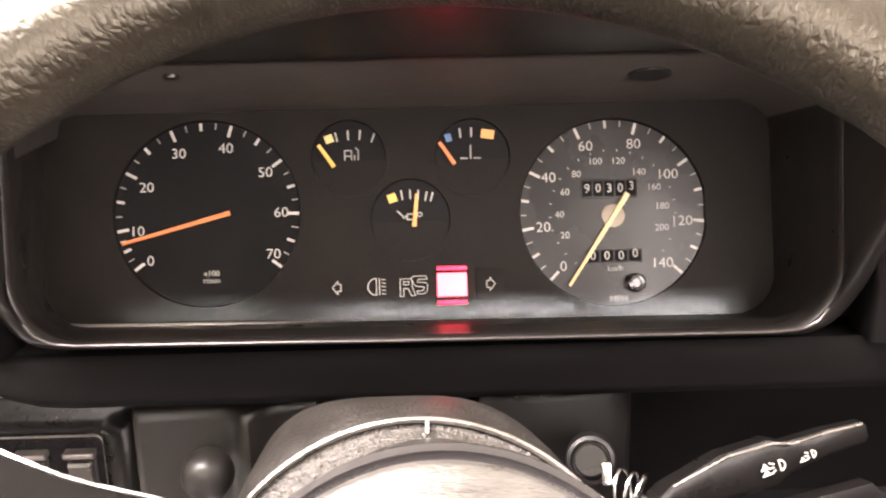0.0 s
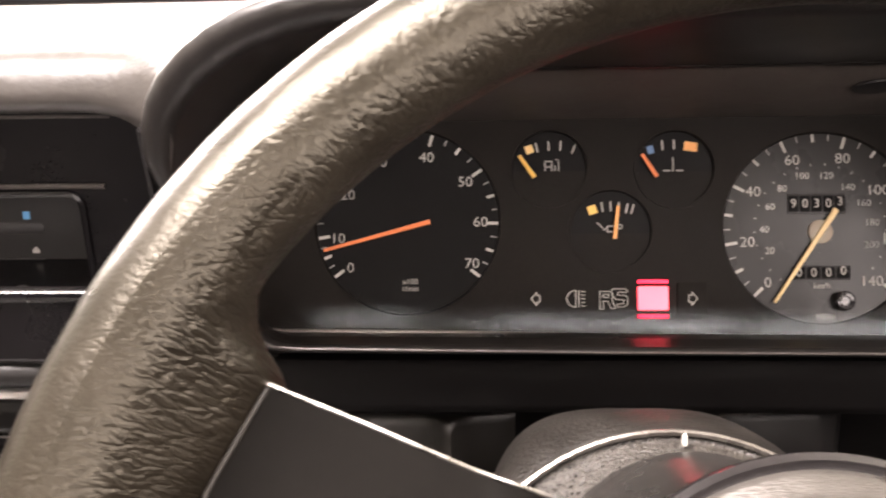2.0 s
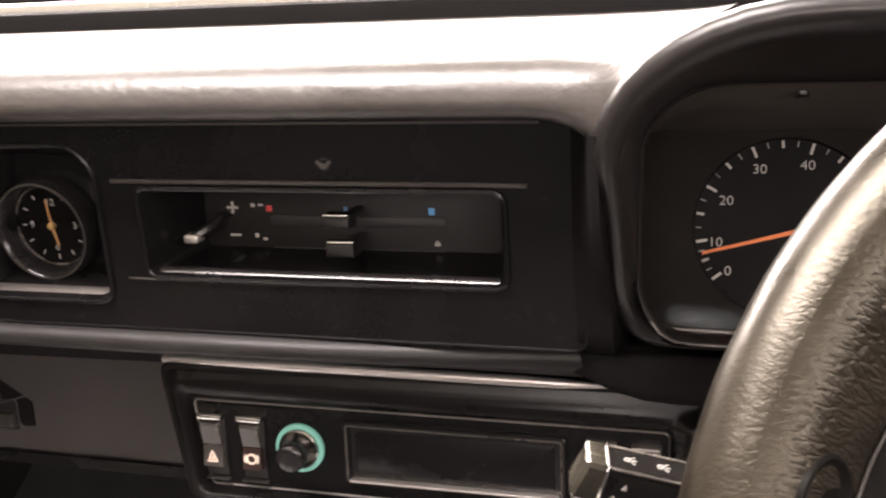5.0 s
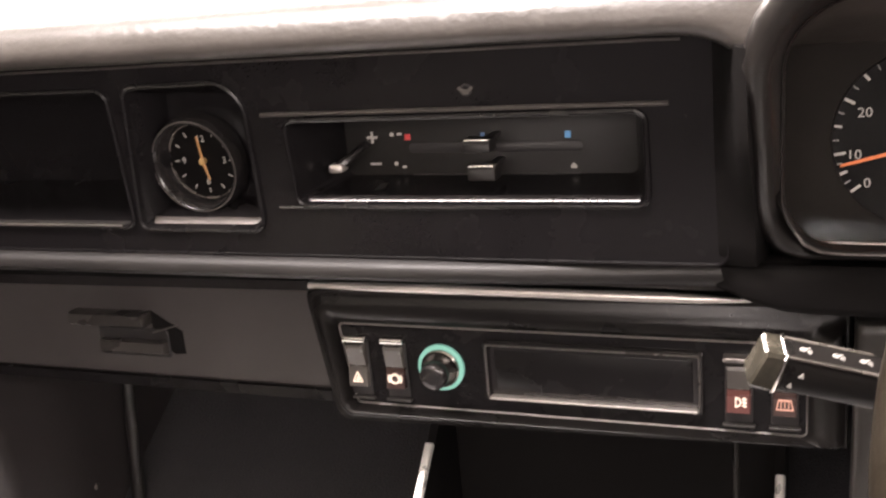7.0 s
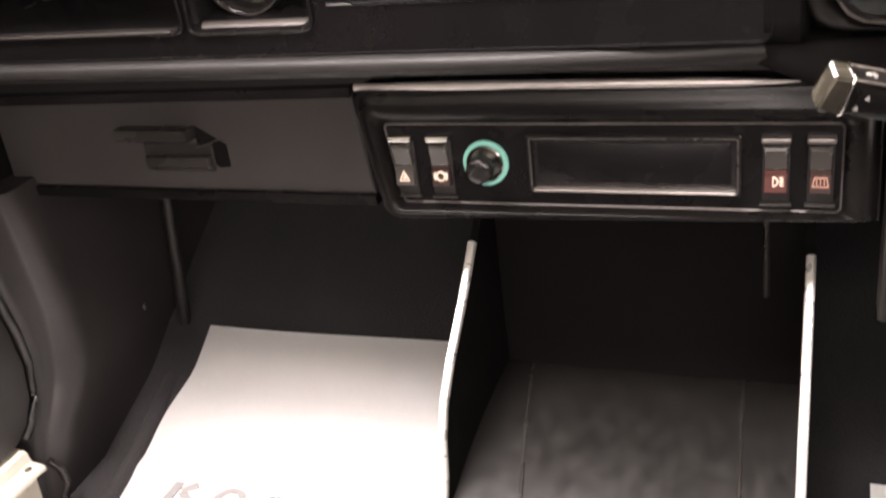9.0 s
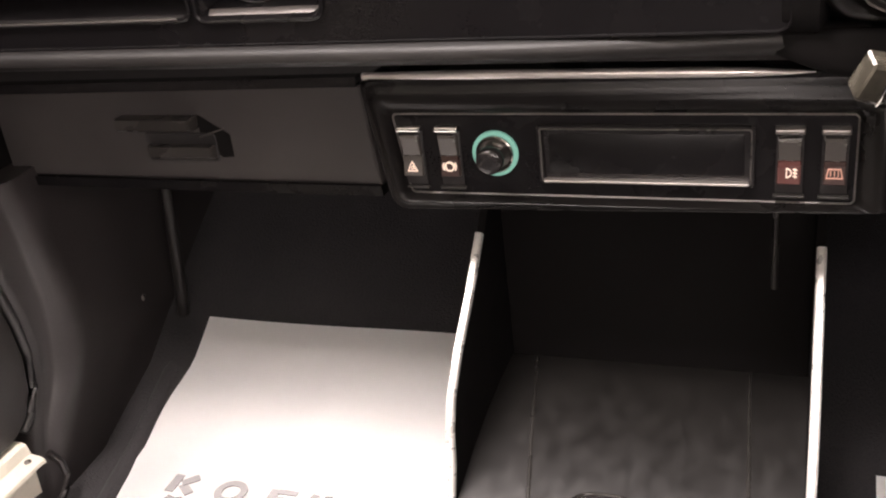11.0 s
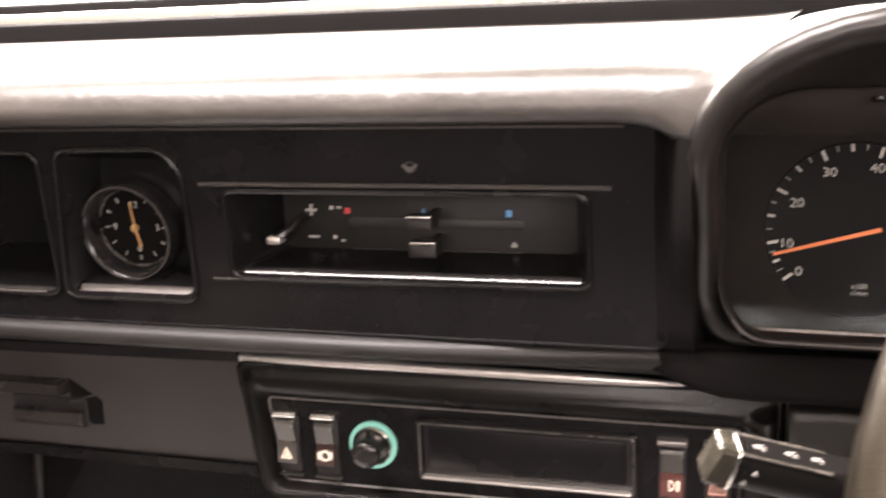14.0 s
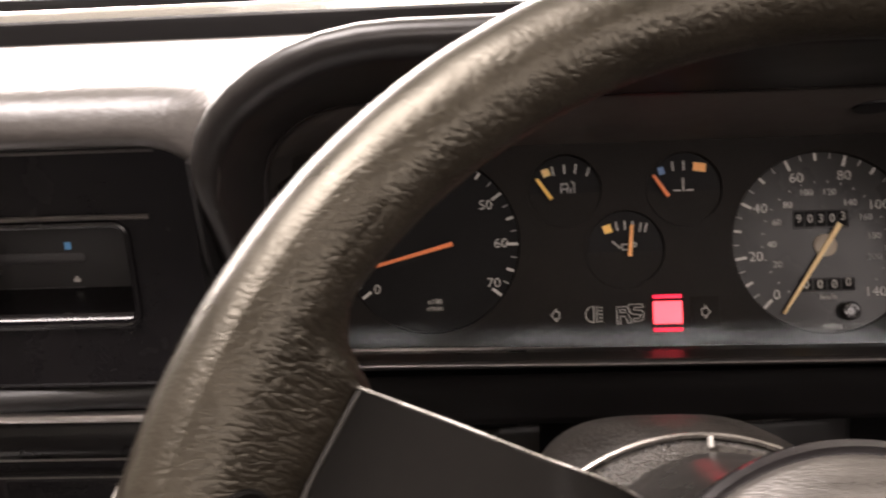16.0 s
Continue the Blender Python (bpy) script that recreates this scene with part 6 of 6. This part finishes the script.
for xa, xb in ((-0.474, -0.434), (-0.267, -0.2555)):
    bm = bmesh.new()
    path = [(0.741, 0.3130), (0.70, 0.3125), (0.65, 0.3085), (0.60, 0.2995), (0.55, 0.2860), (0.50, 0.2700), (0.44, 0.2500)]
    tube(bm, [(xa + (xb - xa) * (0.741 - y) / 0.21, y, z - 0.0012) for y, z in path], 0.0024, 8)
    wpart("welt", bm, SMOOTH, con)
# added grey bar that stands in for a light streak on the wall
bm = bmesh.new()
tube(bm, [(-0.2480, 0.7420, 0.495), (-0.2480, 0.7420, 0.44), (-0.2480, 0.7420, 0.405)], 0.0030, 10)
wpart("streak_bar", bm, SMOOTH, con)

gear = thing("gear_lever", at(-0.355, 0.41, 0.244), "black gear lever knob with a smoky top and pale figures", "gear lever")
bm = bmesh.new()
tube(bm, [(-0.355, 0.410, 0.240), (-0.355, 0.436, 0.30), (-0.355, 0.456, 0.340)], 0.007, 12)
wpart("shaft", bm, CHROME, gear)
KN = Matrix.Translation((-0.3550, 0.4625, 0.3525)) @ Matrix.Rotation(radians(-10), 4, "X")
bm = bmesh.new()
loft(bm, [rr(0, 0, 0.030, 0.030, 0.012, -0.030, 8), rr(0, 0, 0.050, 0.048, 0.020, -0.012, 8), rr(0, 0, 0.059, 0.056, 0.023, 0.000, 8), rr(0, 0, 0.059, 0.056, 0.023, 0.005, 8), rr(0, 0, 0.055, 0.052, 0.021, 0.0105, 8), rr(0, 0, 0.049, 0.046, 0.018, 0.0128, 8), rr(0, 0, 0.046, 0.043, 0.017, 0.0120, 8)], True, True)
kb = part("knob", bm, GLOSS, gear, "", gear.matrix_world.inverted() @ KN, 50)
bm = bmesh.new()
loft(bm, [rr(0, 0, 0.0475, 0.0445, 0.017, 0.0121, 8), rr(0, 0, 0.0470, 0.0440, 0.017, 0.0132, 8), rr(0, 0, 0.0445, 0.0415, 0.016, 0.0134, 8), rr(0, 0, 0.0430, 0.0400, 0.015, 0.0122, 8)])
part("bezel", bm, SMOOTH, kb, "grey ring round the top", None, 60)
bm = bmesh.new()
for k, x in enumerate((-0.0140, -0.0045, 0.0045, 0.0140)):
    bar(bm, x, 0.0105 - 0.001 * abs(k - 1.5), 0.0058 if k in (0, 3) else 0.0042, 0.0062, 0, 0.0121, 0.0126)
    bar(bm, x, -0.0015, 0.0010, 0.015, 0, 0.0121, 0.0125)
bar(bm, 0, -0.0015, 0.029, 0.0010, 0, 0.0121, 0.0124)
part("shift_diagram", bm, DIM, kb, "pale shift figures")


# ---- paper floor mats ----
def paper(x0, x1, y0, y1, name_label, text):
    pm = thing("paper_floor_mat", at((x0 + x1) / 2, (y0 + y1) / 2, FLOOR_Z), name_label, "paper mat", "paper floor mats")
    bm = bmesh.new()
    ny, nx = 40, 16
    def height(y, u):
        base = FLOOR_Z if y < 0.68 else FLOOR_Z + (y - 0.68) * 0.375 if y < 0.80 else FLOOR_Z + 0.045 + (y - 0.80) * 0.672
        soft = 0.012 * math.exp(-((y - 0.72) / 0.06) ** 2)
        return base + 0.004 + soft + 0.004 * math.sin(2.4 * u + 3 * y) ** 2
    grid = [[bm.verts.new((x0 + (x1 - x0) * i / nx, y0 + (y1 - y0) * j / ny, height(y0 + (y1 - y0) * j / ny, i / nx))) for i in range(nx + 1)] for j in range(ny + 1)]
    for j in range(ny):
        for i in range(nx):
            bm.faces.new((grid[j][i], grid[j][i + 1], grid[j + 1][i + 1], grid[j + 1][i]))
    bmesh.ops.solidify(bm, geom=bm.faces[:], thickness=0.0006)
    sheet = wpart("sheet", bm, PAPER, pm, "", 80)
    if text:
        def stroke(x, y, w, h, turn):
            bm = bmesh.new()
            z = height(y, (x - x0) / (x1 - x0))
            bar(bm, x, y, w, h, turn, z + 0.0004, z + 0.0016)
            wpart("printed_stroke", bm, INK, sheet)
        for x, y, w, h, turn in ((-0.8790, 0.6300, 0.0105, 0.028, 0), (-0.8625, 0.6375, 0.0100, 0.020, -48), (-0.8610, 0.6235, 0.0100, 0.020, 50),
                                 (-0.7585, 0.6300, 0.0105, 0.028, 0), (-0.7430, 0.6405, 0.0220, 0.0070, 0), (-0.7440, 0.6300, 0.0190, 0.0060, 0), (-0.7430, 0.6195, 0.0220, 0.0070, 0),
                                 (-0.7130, 0.6300, 0.0090, 0.028, -12), (-0.6930, 0.6300, 0.0090, 0.028, 12),
                                 (-0.8755, 0.5950, 0.0095, 0.031, -18), (-0.8580, 0.5950, 0.0095, 0.031, 18), (-0.8665, 0.5900, 0.0130, 0.0060, 0),
                                 (-0.8270, 0.5950, 0.0110, 0.030, 0), (-0.7880, 0.6070, 0.0260, 0.0075, 0), (-0.7960, 0.5950, 0.0100, 0.030, 0), (-0.7890, 0.5950, 0.0220, 0.0065, 0), (-0.7880, 0.5835, 0.0260, 0.0070, 0),
                                 (-0.7420, 0.6070, 0.0260, 0.0075, 0), (-0.7500, 0.5950, 0.0100, 0.030, 0), (-0.7430, 0.5950, 0.0220, 0.0065, 0), (-0.80, 0.545, 0.16, 0.010, 0)):
            stroke(x + 0.008, y, w, h, turn)
        bm = bmesh.new()
        z = height(0.63, 0.3)
        ring(bm, -0.7995, 0.6290, 0.0105, 0.0185, z + 0.0004, z + 0.0018, 40)
        wpart("printed_ring", bm, INK, sheet)
    return pm


paper(-0.940, -0.560, 0.20, 0.855, "white paper floor mat with grey print on the passenger floor", True)
paper(-0.150, 0.20, 0.20, 0.74, "white paper floor mat on the driver's floor", False)

# ---- wiper outside the windscreen ----
wip = thing("wiper_arm", at(-0.5, 0.97, 0.925), "dark wiper arm resting below the windscreen", "wiper")
bm = bmesh.new()
tube(bm, [(-0.60, 0.965, 0.945), (-0.53, 0.965, 0.938), (-0.47, 0.965, 0.935), (-0.43, 0.965, 0.932)], 0.004, 8, [0.003, 0.005, 0.006, 0.004])
wpart("arm", bm, RUBBER, wip)
